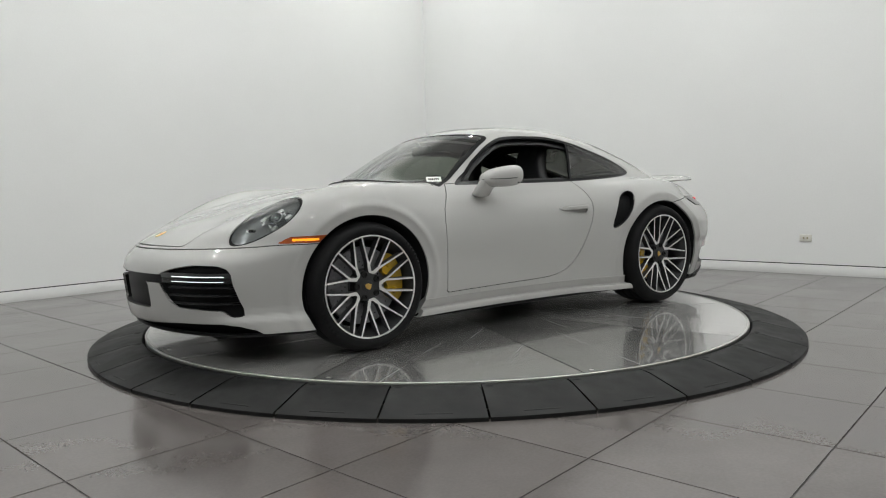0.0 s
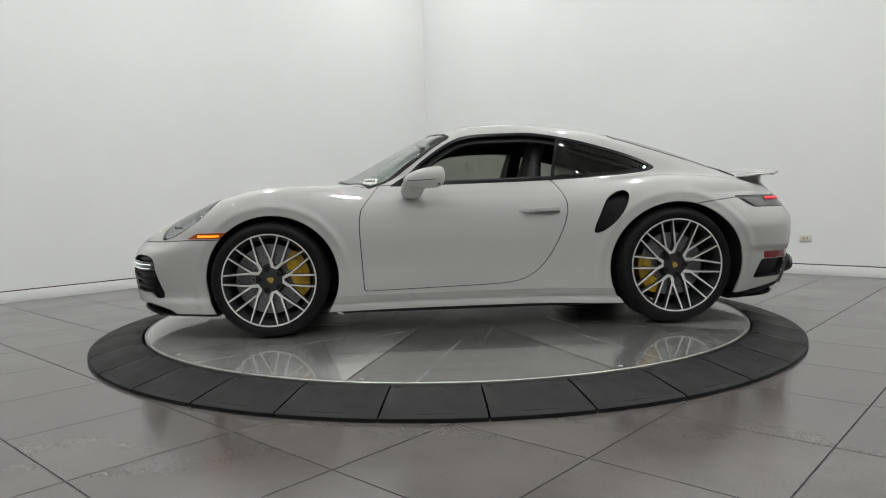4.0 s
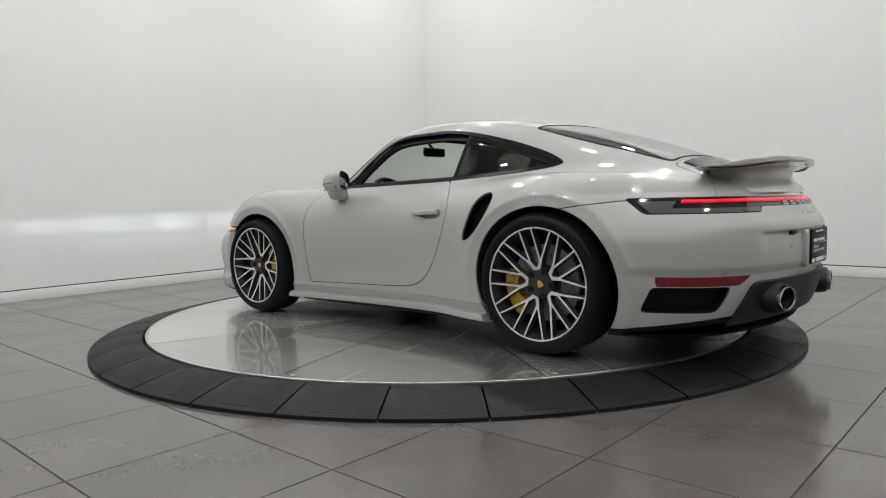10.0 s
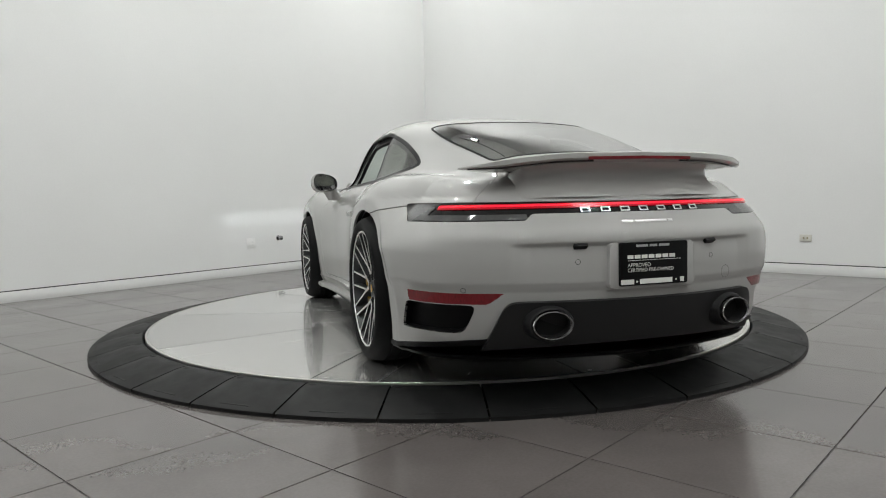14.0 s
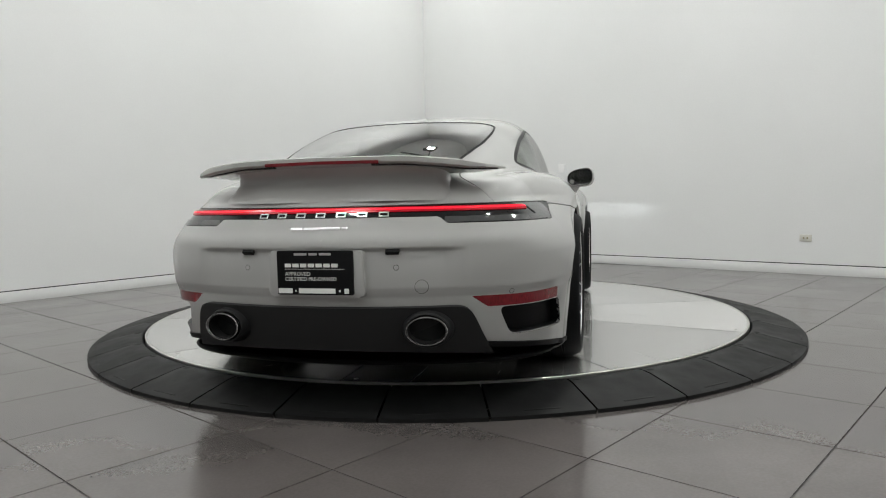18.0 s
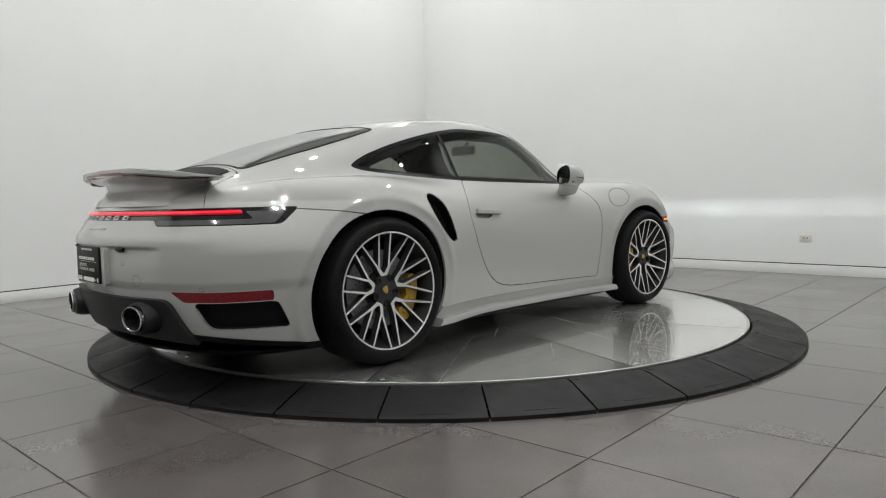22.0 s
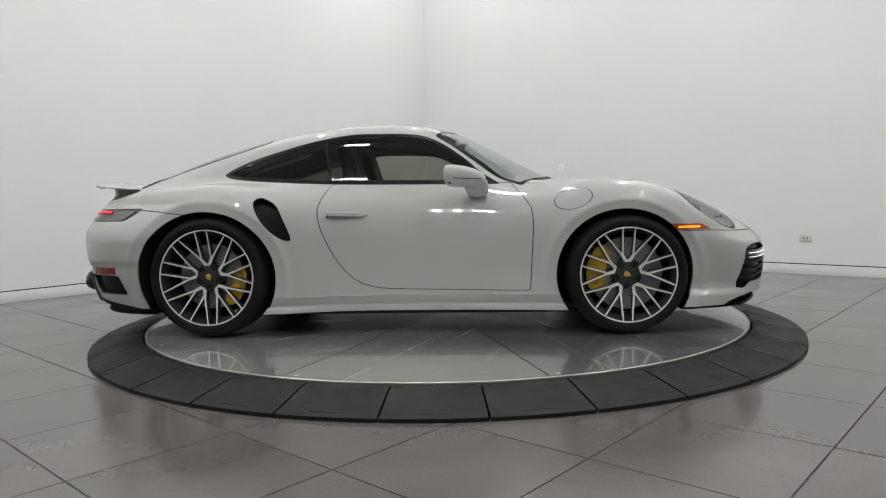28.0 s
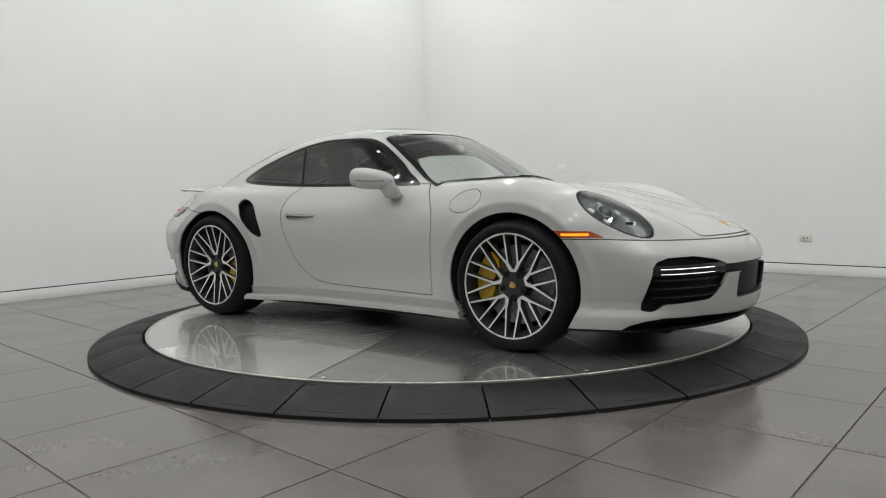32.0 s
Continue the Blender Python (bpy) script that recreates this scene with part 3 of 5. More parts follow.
def panel(mesh, field, gap=0.0026):
    """Cuts a panel out of a skin and leaves a dark joint round it: (panel, rest)."""
    s = field(*mesh[0].T)
    if s.min() > 0:
        raise ValueError("an empty panel")
    inner, rest = trim(mesh, s + gap)
    s = field(*rest[0].T)
    strip, rest = trim(rest, s - gap)
    GAPS.append(strip)
    return inner, rest


def halves(mesh):
    right, left = trim(mesh, mesh[0][:, 1])
    return left, right


def skin(name, mesh, mat, parent, label="", depth=0.012, push=0.0):
    """A skin as an object, its edges turned inwards."""
    v, n, f = mesh
    v = v - n * push
    e = np.concatenate([f[:, [0, 1]], f[:, [1, 2]], f[:, [2, 0]]])
    key = np.sort(e, 1)
    _, first, count = np.unique(key, axis=0, return_index=True, return_counts=True)
    rim = e[first[count == 1]]
    verts, faces = [v], [f]
    if depth and len(rim):
        a, b = rim[:, 0], rim[:, 1]
        k = len(v)
        m = len(rim)
        verts += [v[a], v[b], v[b] - n[b] * depth, v[a] - n[a] * depth]
        i = np.arange(m)
        quads = np.stack([k + m + i, k + i, k + 3 * m + i, k + 2 * m + i], 1)
        faces += [quads[:, [0, 1, 2]], quads[:, [0, 2, 3]]]
    verts, faces = np.concatenate(verts), np.concatenate(faces)
    me = bpy.data.meshes.new(name)
    me.vertices.add(len(verts))
    me.vertices.foreach_set("co", verts.astype(np.float32).ravel())
    me.loops.add(len(faces) * 3)
    me.loops.foreach_set("vertex_index", faces.astype(np.int32).ravel())
    me.polygons.add(len(faces))
    me.polygons.foreach_set("loop_start", np.arange(0, len(faces) * 3, 3, dtype=np.int32))
    me.polygons.foreach_set("loop_total", np.full(len(faces), 3, dtype=np.int32))
    me.update(calc_edges=True)
    smooth(me)
    ln = np.zeros((len(faces) * 3, 3), np.float32)
    ln[:len(f) * 3] = n[f.ravel()]
    me.normals_split_custom_set(ln.tolist())
    return link(name, me, mat, parent, label)


def outline(points, n=10):
    """A closed smooth outline through a few knots."""
    p = np.array(points, float)
    out = []
    for i in range(len(p)):
        a, b, c, d = p[i - 1], p[i], p[(i + 1) % len(p)], p[(i + 2) % len(p)]
        for t in np.linspace(0, 1, n, endpoint=False):
            out.append(0.5 * (2 * b + (c - a) * t + (2 * a - 5 * b + 4 * c - d) * t ** 2 + (3 * b - a - 3 * c + d) * t ** 3))
    return np.array(out)


def polygon(px, py, pts, reach=0.25):
    """Signed distance to an outline, negative inside."""
    pts = np.array(pts, float)
    lo, hi = pts.min(0) - reach, pts.max(0) + reach
    near = (px > lo[0]) & (px < hi[0]) & (py > lo[1]) & (py < hi[1])
    s = np.full(len(px), reach)
    x, y = px[near], py[near]
    d = np.full(len(x), 1e9)
    inside = np.zeros(len(x), bool)
    for (ax, ay), (bx, by) in zip(pts, np.roll(pts, -1, 0)):
        ex, ey = bx - ax, by - ay
        t = np.clip(((x - ax) * ex + (y - ay) * ey) / (ex * ex + ey * ey + 1e-12), 0, 1)
        d = np.minimum(d, (x - ax - t * ex) ** 2 + (y - ay - t * ey) ** 2)
        if ey != 0:
            inside ^= ((ay > y) != (by > y)) & (x < (y - ay) * ex / ey + ax)
    s[near] = np.where(inside, -1, 1) * np.sqrt(d)
    return s


# ---- the car ----
CAR_AT = (-0.114, -0.065)
car = new("car")
tagged(car, "chalk grey two-door sports coupe with a raised rear wing", "car")

ARCH_F, ARCH_R = (1.210, 0.347, 0.372), (-1.238, 0.360, 0.390)


def f_arches(x, y, z):
    a = np.hypot((x - ARCH_F[0]) * 0.965, z - ARCH_F[1]) - ARCH_F[2]
    b = np.hypot((x - ARCH_R[0]) * 0.93, z - ARCH_R[1]) - ARCH_R[2]
    return np.maximum(np.minimum(a, b), 0.6 - np.abs(y))


WINDOW = outline([(0.505, 0.881), (0.47, 0.905), (0.392, 0.955), (0.352, 0.992), (0.310, 1.030), (0.256, 1.070), (0.192, 1.115), (0.113, 1.160), (0.022, 1.191), (-0.114, 1.203), (-0.239, 1.206), (-0.396, 1.206), (-0.622, 1.171),
                  (-0.874, 1.108), (-1.075, 1.043), (-1.189, 0.987), (-1.194, 0.962), (-1.097, 0.939), (-0.856, 0.916), (-0.472, 0.896), (-0.02, 0.885), (0.314, 0.879), (0.45, 0.877), (0.495, 0.877)], 6)


def f_window(x, y, z):
    return np.maximum(polygon(x, z, WINDOW), 0.4 - np.abs(y))


SCREEN_Y = curve((0.0, 0.13, 0.19, 0.3, 0.45, 0.55, 0.632, 0.7, 0.9), (0.53, 0.562, 0.575, 0.600, 0.630, 0.672, 0.722, 0.76, 0.86))


def f_screen(x, y, z):
    ay = np.abs(y)
    s = smax(ay - SCREEN_Y(x), (0.222 - 0.36 * ay ** 2) - x, 0.035)
    s = smax(s, x - (0.855 - 0.40 * ay ** 2), 0.03)
    return np.maximum(s, 0.8 - z)


REAR_Y = curve((-2.0, -1.8, -1.62, -1.46, -1.3, -1.1, -0.9), (0.36, 0.42, 0.45, 0.474, 0.492, 0.497, 0.482))


def f_rear_glass(x, y, z):
    ay = np.abs(y)
    s = smax(ay - REAR_Y(x), x - (-1.03 + 0.42 * ay ** 2), 0.05)
    return np.maximum(smax(s, -1.72 - x, 0.05), 0.8 - z)


def f_sunroof(x, y, z):
    ay = np.abs(y)
    s = smax(ay - 0.43, x - (0.11 - 0.45 * ay ** 2), 0.06)
    return np.maximum(smax(s, (-0.62 + 0.15 * ay ** 2) - x, 0.06), 1.1 - z)


DOOR = [(0.574, 0.884), (0.581, 0.877), (0.613, 0.836), (0.654, 0.785), (0.686, 0.735), (0.696, 0.67), (0.695, 0.60), (0.676, 0.261), (0.664, 0.251), (0.311, 0.256), (-0.05, 0.264), (-0.178, 0.27), (-0.257, 0.281),
        (-0.319, 0.302), (-0.375, 0.337), (-0.42, 0.382), (-0.47, 0.453), (-0.515, 0.538), (-0.551, 0.626), (-0.57, 0.699), (-0.572, 0.755), (-0.551, 0.821), (-0.518, 0.872), (-0.503, 0.893), (-0.47, 0.906), (0.0, 0.895), (0.50, 0.887)]


def f_door(x, y, z):
    return np.maximum(polygon(x, z, DOOR), 0.5 - np.abs(y))


def f_front_bumper(x, y, z):
    return np.maximum(z - (0.588 - 0.05 * np.clip(x - 1.7, 0, 1) + 0.004 * np.sin(np.clip(x, 1.7, 2.2) * 6)), 1.25 - x)


HOOD_Y = curve((0.6, 1.0, 1.4, 1.6, 1.8, 2.0, 2.2), (0.74, 0.60, 0.485, 0.455, 0.462, 0.445, 0.40))


def f_hood(x, y, z):
    ay = np.abs(y)
    return smax(smax(ay - HOOD_Y(x), 0.582 - z, 0.03), (0.865 - 0.40 * ay ** 2) - x, 0.03)


HL_C, HL_A, HL_N = np.array((1.705, 0.697, 0.705)), np.array((0.334, -0.052, -0.229)), np.array((0.564, 0.373, 0.737))
HL_A = HL_A / np.linalg.norm(HL_A)
HL_N = HL_N - HL_A * (HL_N @ HL_A)
HL_N = HL_N / np.linalg.norm(HL_N)
HL_B = np.cross(HL_N, HL_A)
HL_L, HL_W, HL_TAPER = 0.207, 0.110, 0.15


def f_headlamp(x, y, z, grow=0.0):
    d = np.stack([x, np.abs(y), z], 1) - HL_C
    a, b, n = d @ HL_A, d @ HL_B, d @ HL_N
    w = HL_W + grow - HL_TAPER * a
    s = (np.hypot(a / (HL_L + grow), b / w) - 1) * 0.1
    return np.maximum(s, np.abs(n) - 0.12)


def f_tail(x, y, z):
    ay = np.abs(y)
    low = 0.728 - 0.026 * np.clip((ay - 0.455) / 0.03, 0, 1)
    s = np.maximum(z - (0.772 + 0.006 * np.clip(ay / 0.7, 0, 1)), low - z)
    return np.maximum(smax(s, x - (-1.655 - (0.766 - z) * 1.5), 0.02), x + 1.5)


def f_reflector(x, y, z):
    ay = np.abs(y)
    return np.maximum(np.maximum(z - 0.424, 0.380 - z), np.maximum((0.600 + (0.402 - z) * 1.3) - ay, x + 1.815))


def f_vent(x, y, z):
    ay = np.abs(y)
    s = smax(z - 0.377, 0.258 - z, 0.02)
    s = smax(s, (0.668 + (0.376 - z) * 0.3) - ay, 0.03)
    return smax(s, x + 1.735 + (z - 0.25) * 0.5, 0.02)


def f_diffuser(x, y, z):
    ay = np.abs(y)
    s = smax(z - 0.392, ay - (0.565 + (0.39 - z) * 0.35), 0.05)
    return np.maximum(s, x + 1.9)


INTAKE = rounded([(0.39, 0.452), (0.47, 0.478), (0.585, 0.497), (0.70, 0.494), (0.742, 0.478), (0.757, 0.45), (0.764, 0.36), (0.768, 0.241), (0.742, 0.241), (0.718, 0.272), (0.50, 0.284), (0.445, 0.32), (0.385, 0.405)], 0.009)


def f_intake(x, y, z):
    ay = np.abs(y)
    s = polygon(ay, z, INTAKE)
    s = np.minimum(s, smax(ay - 0.285, np.abs(z - 0.335) - 0.068, 0.03))
    s = np.minimum(s, np.maximum(ay - 0.45, np.abs(z - 0.425) - 0.022))
    return np.maximum(s, 1.6 - x)


SCOOP = outline([(-0.858, 0.812), (-0.909, 0.825), (-0.938, 0.80), (-0.921, 0.74), (-0.882, 0.675), (-0.821, 0.61), (-0.759, 0.571), (-0.724, 0.572), (-0.729, 0.609), (-0.758, 0.679), (-0.803, 0.77)], 6)


def f_scoop(x, y, z):
    return np.maximum(polygon(x, z, SCOOP), 0.5 - np.abs(y))


def f_fuel(x, y, z):
    a, b = (x - 0.925) * 0.97 + (z - 0.781) * 0.24, (z - 0.781) * 0.97 - (x - 0.925) * 0.24
    return np.maximum(np.hypot(a, b * 1.85) - 0.108, y + 0.5)


def f_rear_bumper(x, y, z):
    seam = np.interp(-x, (1.2, 1.338, 1.473, 1.643, 2.4), (0.70, 0.732, 0.750, 0.766, 0.766))
    return np.maximum(z - seam, x + 1.3)


LID_Y = curve((-2.3, -2.1, -2.02, -1.95, -1.85, -1.7), (0.74, 0.70, 0.66, 0.56, 0.475, 0.45))


def f_lid(x, y, z):
    return smax(np.abs(y) - LID_Y(x), x + 1.735, 0.03)


def f_marker(x, y, z):
    lean = np.clip((x - 1.64) / 0.06, 0, 1) * 0.02
    return np.maximum(np.maximum(z - (0.627 - lean * 1.4 - 0.02 * (x - 1.5)), 0.591 - z), np.maximum(1.42 - x, x - 1.70))


body_skin = shell()
_, body_skin = trim(body_skin, f_arches(*body_skin[0].T))
under, body_skin = trim(body_skin, body_skin[0][:, 2] - 0.152)
_, body_skin = trim(body_skin, np.maximum(body_skin[0][:, 2] - 0.229, np.abs(body_skin[0][:, 0]) - 0.93))
glazing, body_skin = trim(body_skin, f_window(*body_skin[0].T))
screen, body_skin = trim(body_skin, f_screen(*body_skin[0].T))
rear_glass, body_skin = trim(body_skin, f_rear_glass(*body_skin[0].T))
sunroof, body_skin = panel(body_skin, f_sunroof)
markers, body_skin = trim(body_skin, f_marker(*body_skin[0].T))
headlamps, body_skin = panel(body_skin, f_headlamp, 0.004)
tail, body_skin = trim(body_skin, f_tail(*body_skin[0].T))
scoops, body_skin = trim(body_skin, f_scoop(*body_skin[0].T))
doors, body_skin = panel(body_skin, f_door)
fuel, body_skin = panel(body_skin, f_fuel)
nose, body_skin = panel(body_skin, f_front_bumper)
hood, body_skin = panel(body_skin, f_hood)
rump, body_skin = panel(body_skin, f_rear_bumper)
lid, body_skin = panel(body_skin, f_lid)
fenders, body_skin = trim(body_skin, 0.66 - body_skin[0][:, 0])
intakes, nose = trim(nose, f_intake(*nose[0].T))
chin, nose = trim(nose, np.maximum(nose[0][:, 2] - np.interp(np.abs(nose[0][:, 1]), (0, 0.2, 0.5, 0.72, 0.77, 0.80, 0.82), (0.187, 0.187, 0.206, 0.210, 0.197, 0.175, 0.13)), 1.7 - nose[0][:, 0]))
reflectors, rump = trim(rump, f_reflector(*rump[0].T))
vents, rump = trim(rump, f_vent(*rump[0].T))
diffuser, rump = trim(rump, f_diffuser(*rump[0].T))


def f_hem(x, y, z):
    return z - (0.155 + 0.15 * np.clip(-1.65 - x, 0, 0.6))


tray, rump = trim(rump, f_hem(*rump[0].T))
_, diffuser = trim(diffuser, f_hem(*diffuser[0].T) + 0.012)
lip, rump = trim(rump, f_hem(*rump[0].T) - 0.020)

skin("body_shell", body_skin, PAINT, car, "chalk grey roof and rear quarter panels")
skin("hood", hood, PAINT, car)
skin("front_bumper", nose, PAINT, car)
skin("front_undertray", (chin[0] * (0.983, 0.955, 1.0), chin[1], chin[2]), BLACK, car, "black undertray below the front bumper", 0.0)
for v, n, f in halves(tray):
    skin("rear_undertray", (v * (0.965, 0.90, 1.0), n, f), BLACK, car, "black undertray below the rear bumper", 0.0)
skin("rear_bumper", rump, PAINT, car)
skin("engine_lid", lid, PAINT, car)
for m in halves(lip):
    skin("rear_lip", m, BLACK, car, "black lower lip of the rear bumper", 0.03, -0.006)
skin("fuel_flap", fuel, PAINT, car)
skin("underbody", under, BLACK, car, "black underbody tray")
# added black boxes that block the bright gap under the car
for x0, x1, hw in ((-1.80, -0.83, 0.60), (-0.82, 0.82, 0.80), (0.83, 1.95, 0.62)):
    bm = bmesh.new()
    box(bm, (x0, -hw, 0.116), (x1, hw, 0.165), 0.012)
    part("floor_panel", bm, BLACK, car, "black panel added under the floor to block the bright far side")
for m in halves(fenders):
    skin("front_fender", m, PAINT, car)


def f_recess(x, y, z):
    dz = z - 0.704
    return np.maximum(np.hypot((x + 0.445) / 0.082, np.where(dz < 0, dz / 0.026, dz / 0.012)) - 1, 0.5 - np.abs(y)) * 0.03


recess, doors = trim(doors, f_recess(*doors[0].T))
door_parts = [skin("door", m, PAINT, car) for m in halves(doors)]
for m, d in zip(halves(recess), door_parts):
    skin("handle_recess", m, PAINT, d, "recess behind the door handle", 0, 0.016)
for strip in GAPS:
    for m in halves(strip):
        if len(m[2]):
            skin("panel_joint", m, DARK, car, "dark gap between panels", 0, 0.006)
band, screen = trim(screen, -(f_screen(*screen[0].T) + 0.013 + 0.014 * np.clip((np.abs(screen[0][:, 1]) - 0.5) / 0.05, 0, 1)))
windscreen = skin("windscreen", screen, GLASS, car, "clear laminated windscreen", 0.004)
skin("screen_band", band, TRIM_BLACK, windscreen, "black printed band round the windscreen", 0.008, -0.002)
seal, rear_glass = trim(rear_glass, -(f_rear_glass(*rear_glass[0].T) + 0.010))
skin("rear_window_seal", seal, DARK, car, "black seal round the rear window", 0.010, -0.002)
skin("rear_window", rear_glass, REARGLASS, car, "tinted rear window", 0.004)
skin("sunroof", sunroof, ROOFGLASS, car, "black glass sunroof panel")
skin("diffuser", diffuser, MATTBLACK, car, "matt black rear diffuser", 0.05, -0.022)
for m in halves(markers):
    strip, m = band_of(m, 2, 0.6020, 0.6135)
    core, ends = band_of(strip, 0, 1.505, 1.635)
    m = joined(m, ends)
    marker = skin("side_marker", m, AMBER_DARK, car, "amber side marker lamp")
    skin("marker_glow", core, AMBER, marker, "glowing amber strip", 0.0)
for m in halves(headlamps):
    skin("headlamp", m, LENS, car, "clear headlamp lens", 0.01)


def f_low_lens(x, y, z):
    strip = np.maximum(np.abs(z - 0.7165) - 0.0105, np.maximum(0.475 - np.abs(y), x + 1.85))
    end = np.maximum(np.maximum(0.707 - z, z - 0.760), np.maximum(-1.855 - x - (z - 0.73) * 0.5, x + 1.70 + (0.76 - z) * 1.5))
    return np.minimum(strip, end)


bar, tail = band_of(tail, 2, 0.7495, 0.7665)
front_bits, bar = trim(bar, -1.885 - bar[0][:, 0])
tail = joined(tail, front_bits)
bar_core, bar = band_of(bar, 2, 0.7560, 0.7620)
low_lens, tail = trim(tail, f_low_lens(*tail[0].T))
tail_lamp = skin("tail_lamp", tail, GLOSSBLACK, car, "full-width black tail lamp band", 0.02, 0.003)
skin("light_bar", bar, REDDIM, tail_lamp, "deep red edges of the light strip", 0.004, -0.002)
skin("light_core", bar_core, REDGLOW, tail_lamp, "glowing red light strip", 0.003, -0.0038)
for m in halves(low_lens):
    skin("lower_lens", m, SMOKEGREY, tail_lamp, "smoked grey lens", 0.004, -0.001)
for m in halves(scoops):
    skin("side_intake", m, BLACK, car, "black side air intake", -0.05, 0.05)
skin("grille", intakes, BLACK, car, "black front grille", -0.03, 0.03)
for m in halves(reflectors):
    skin("rear_reflector", m, REDGLASS, car, "red rear reflector")
for m in halves(vents):
    skin("rear_vent", m, BLACK, car, "black rear bumper vent", -0.04, 0.04)
# side glazing: black surround, then panes
edge, panes = trim(glazing, -(f_window(*glazing[0].T) + 0.019))
for m in halves(edge):
    skin("window_trim", m, TRIM_BLACK, car, "satin black window surround", 0.012)


inner_edge, _ = trim(glazing, -(f_window(*glazing[0].T) + 0.042))
for m in halves(inner_edge):
    skin("inner_seal", m, LEATHER, car, "black inner frame of the side windows", 0.02, 0.03)


def pillar(x, y, z):
    return np.abs(x - (-0.506 - (z - 0.89) * 0.226)) - 0.010


post, panes = trim(panes, pillar(*panes[0].T))
for m in halves(post):
    skin("pillar_trim", m, TRIM_BLACK, car)
back, front = trim(panes, panes[0][:, 0] + 0.506 + (panes[0][:, 2] - 0.89) * 0.226)
for m in halves(back):
    skin("quarter_window", m, TINTED, car, "dark tinted quarter window", 0.004)
skin("door_window", halves(front)[1], TINTED, car, "dark tinted door window, closed", 0.004)


# ---- wheel wells, wheels and brakes ----
def side_y(x, z, lo=0.3):
    """Half-width of the skin at a length and height."""
    o, d = np.array([[x, lo, z]]), np.array([[0.0, 1.0, 0.0]])
    return float(cast(o, d, 0.0, 0.8)[0, 1])


def nose_x(y, z):
    return float(cast(np.array([[1.2, y, z]]), np.array([[1.0, 0, 0]]), 0.0, 1.3)[0, 0])


def tail_x(y, z):
    return float(cast(np.array([[-1.2, y, z]]), np.array([[-1.0, 0, 0]]), 0.0, 1.3)[0, 0])


def top_z(x, y):
    return float(cast(np.array([[x, y, 0.5]]), np.array([[0, 0, 1.0]]), 0.0, 1.0)[0, 2])


for cx, cz, r in ((ARCH_F[0], ARCH_F[1], ARCH_F[2]), (ARCH_R[0], ARCH_R[1], ARCH_R[2] + 0.004)):
    for s in (1, -1):
        k = 1 / 0.965 if cx > 0 else 1 / 0.93
        bm = bmesh.new()
        n = 48
        rim, inner, deep = [], [], []
        for i in range(n + 1):
            a = radians(-23 + 226 * i / n)
            x, z = cx + (r + 0.004) * k * math.cos(a), cz + (r + 0.004) * math.sin(a)
            z = max(z, 0.138)
            y = side_y(x, max(z, 0.2)) - 0.010 - 0.040 * min(1, max(0, (0.30 - z) / 0.10))
            rim.append(bm.verts.new((x, s * y, z)))
            inner.append(bm.verts.new((x, s * (y - 0.05), z)))
            deep.append(bm.verts.new((x, s * 0.55, z)))
        for a, b in ((rim, inner), (inner, deep)):
            for i in range(n):
                bm.faces.new((a[i], a[i + 1], b[i + 1], b[i]))
        bm.faces.new(deep)
        part("wheel_arch_liner", bm, DARK, car, "black wheel arch liner")


def bar_mesh(quads, lift, depth, spread):
    """Straight bars: each from a to b with half-widths, standing depth below its face."""
    v, f = [], []
    for (ax, ay, az, aw), (bx, by, bz, bw) in quads:
        d = np.array((bx - ax, by - ay))
        d = d / np.linalg.norm(d)
        nx, ny = -d[1], d[0]
        k = len(v)
        for px, py, pz, w in ((ax, ay, az, aw), (bx, by, bz, bw)):
            for sgn in (1, -1):
                v.append((px + nx * w * sgn, py + ny * w * sgn, pz + lift))
            for sgn in (1, -1):
                v.append((px + nx * (w + spread) * sgn, py + ny * (w + spread) * sgn, pz + lift - depth))
        f += [(k, k + 1, k + 5, k + 4), (k, k + 4, k + 6, k + 2), (k + 1, k + 3, k + 7, k + 5), (k + 2, k + 6, k + 7, k + 3), (k, k + 2, k + 3, k + 1), (k + 4, k + 5, k + 7, k + 6)]
    return v, f


def mesh_of(name, v, f, mat, parent, label="", m=None, angle=30):
    me = bpy.data.meshes.new(name)
    me.from_pydata(v, [], f)
    bm = bmesh.new()
    bm.from_mesh(me)
    bmesh.ops.recalc_face_normals(bm, faces=bm.faces)
    bm.to_mesh(me)
    bm.free()
    smooth(me, angle)
    return link(name, me, mat, parent, label, m)


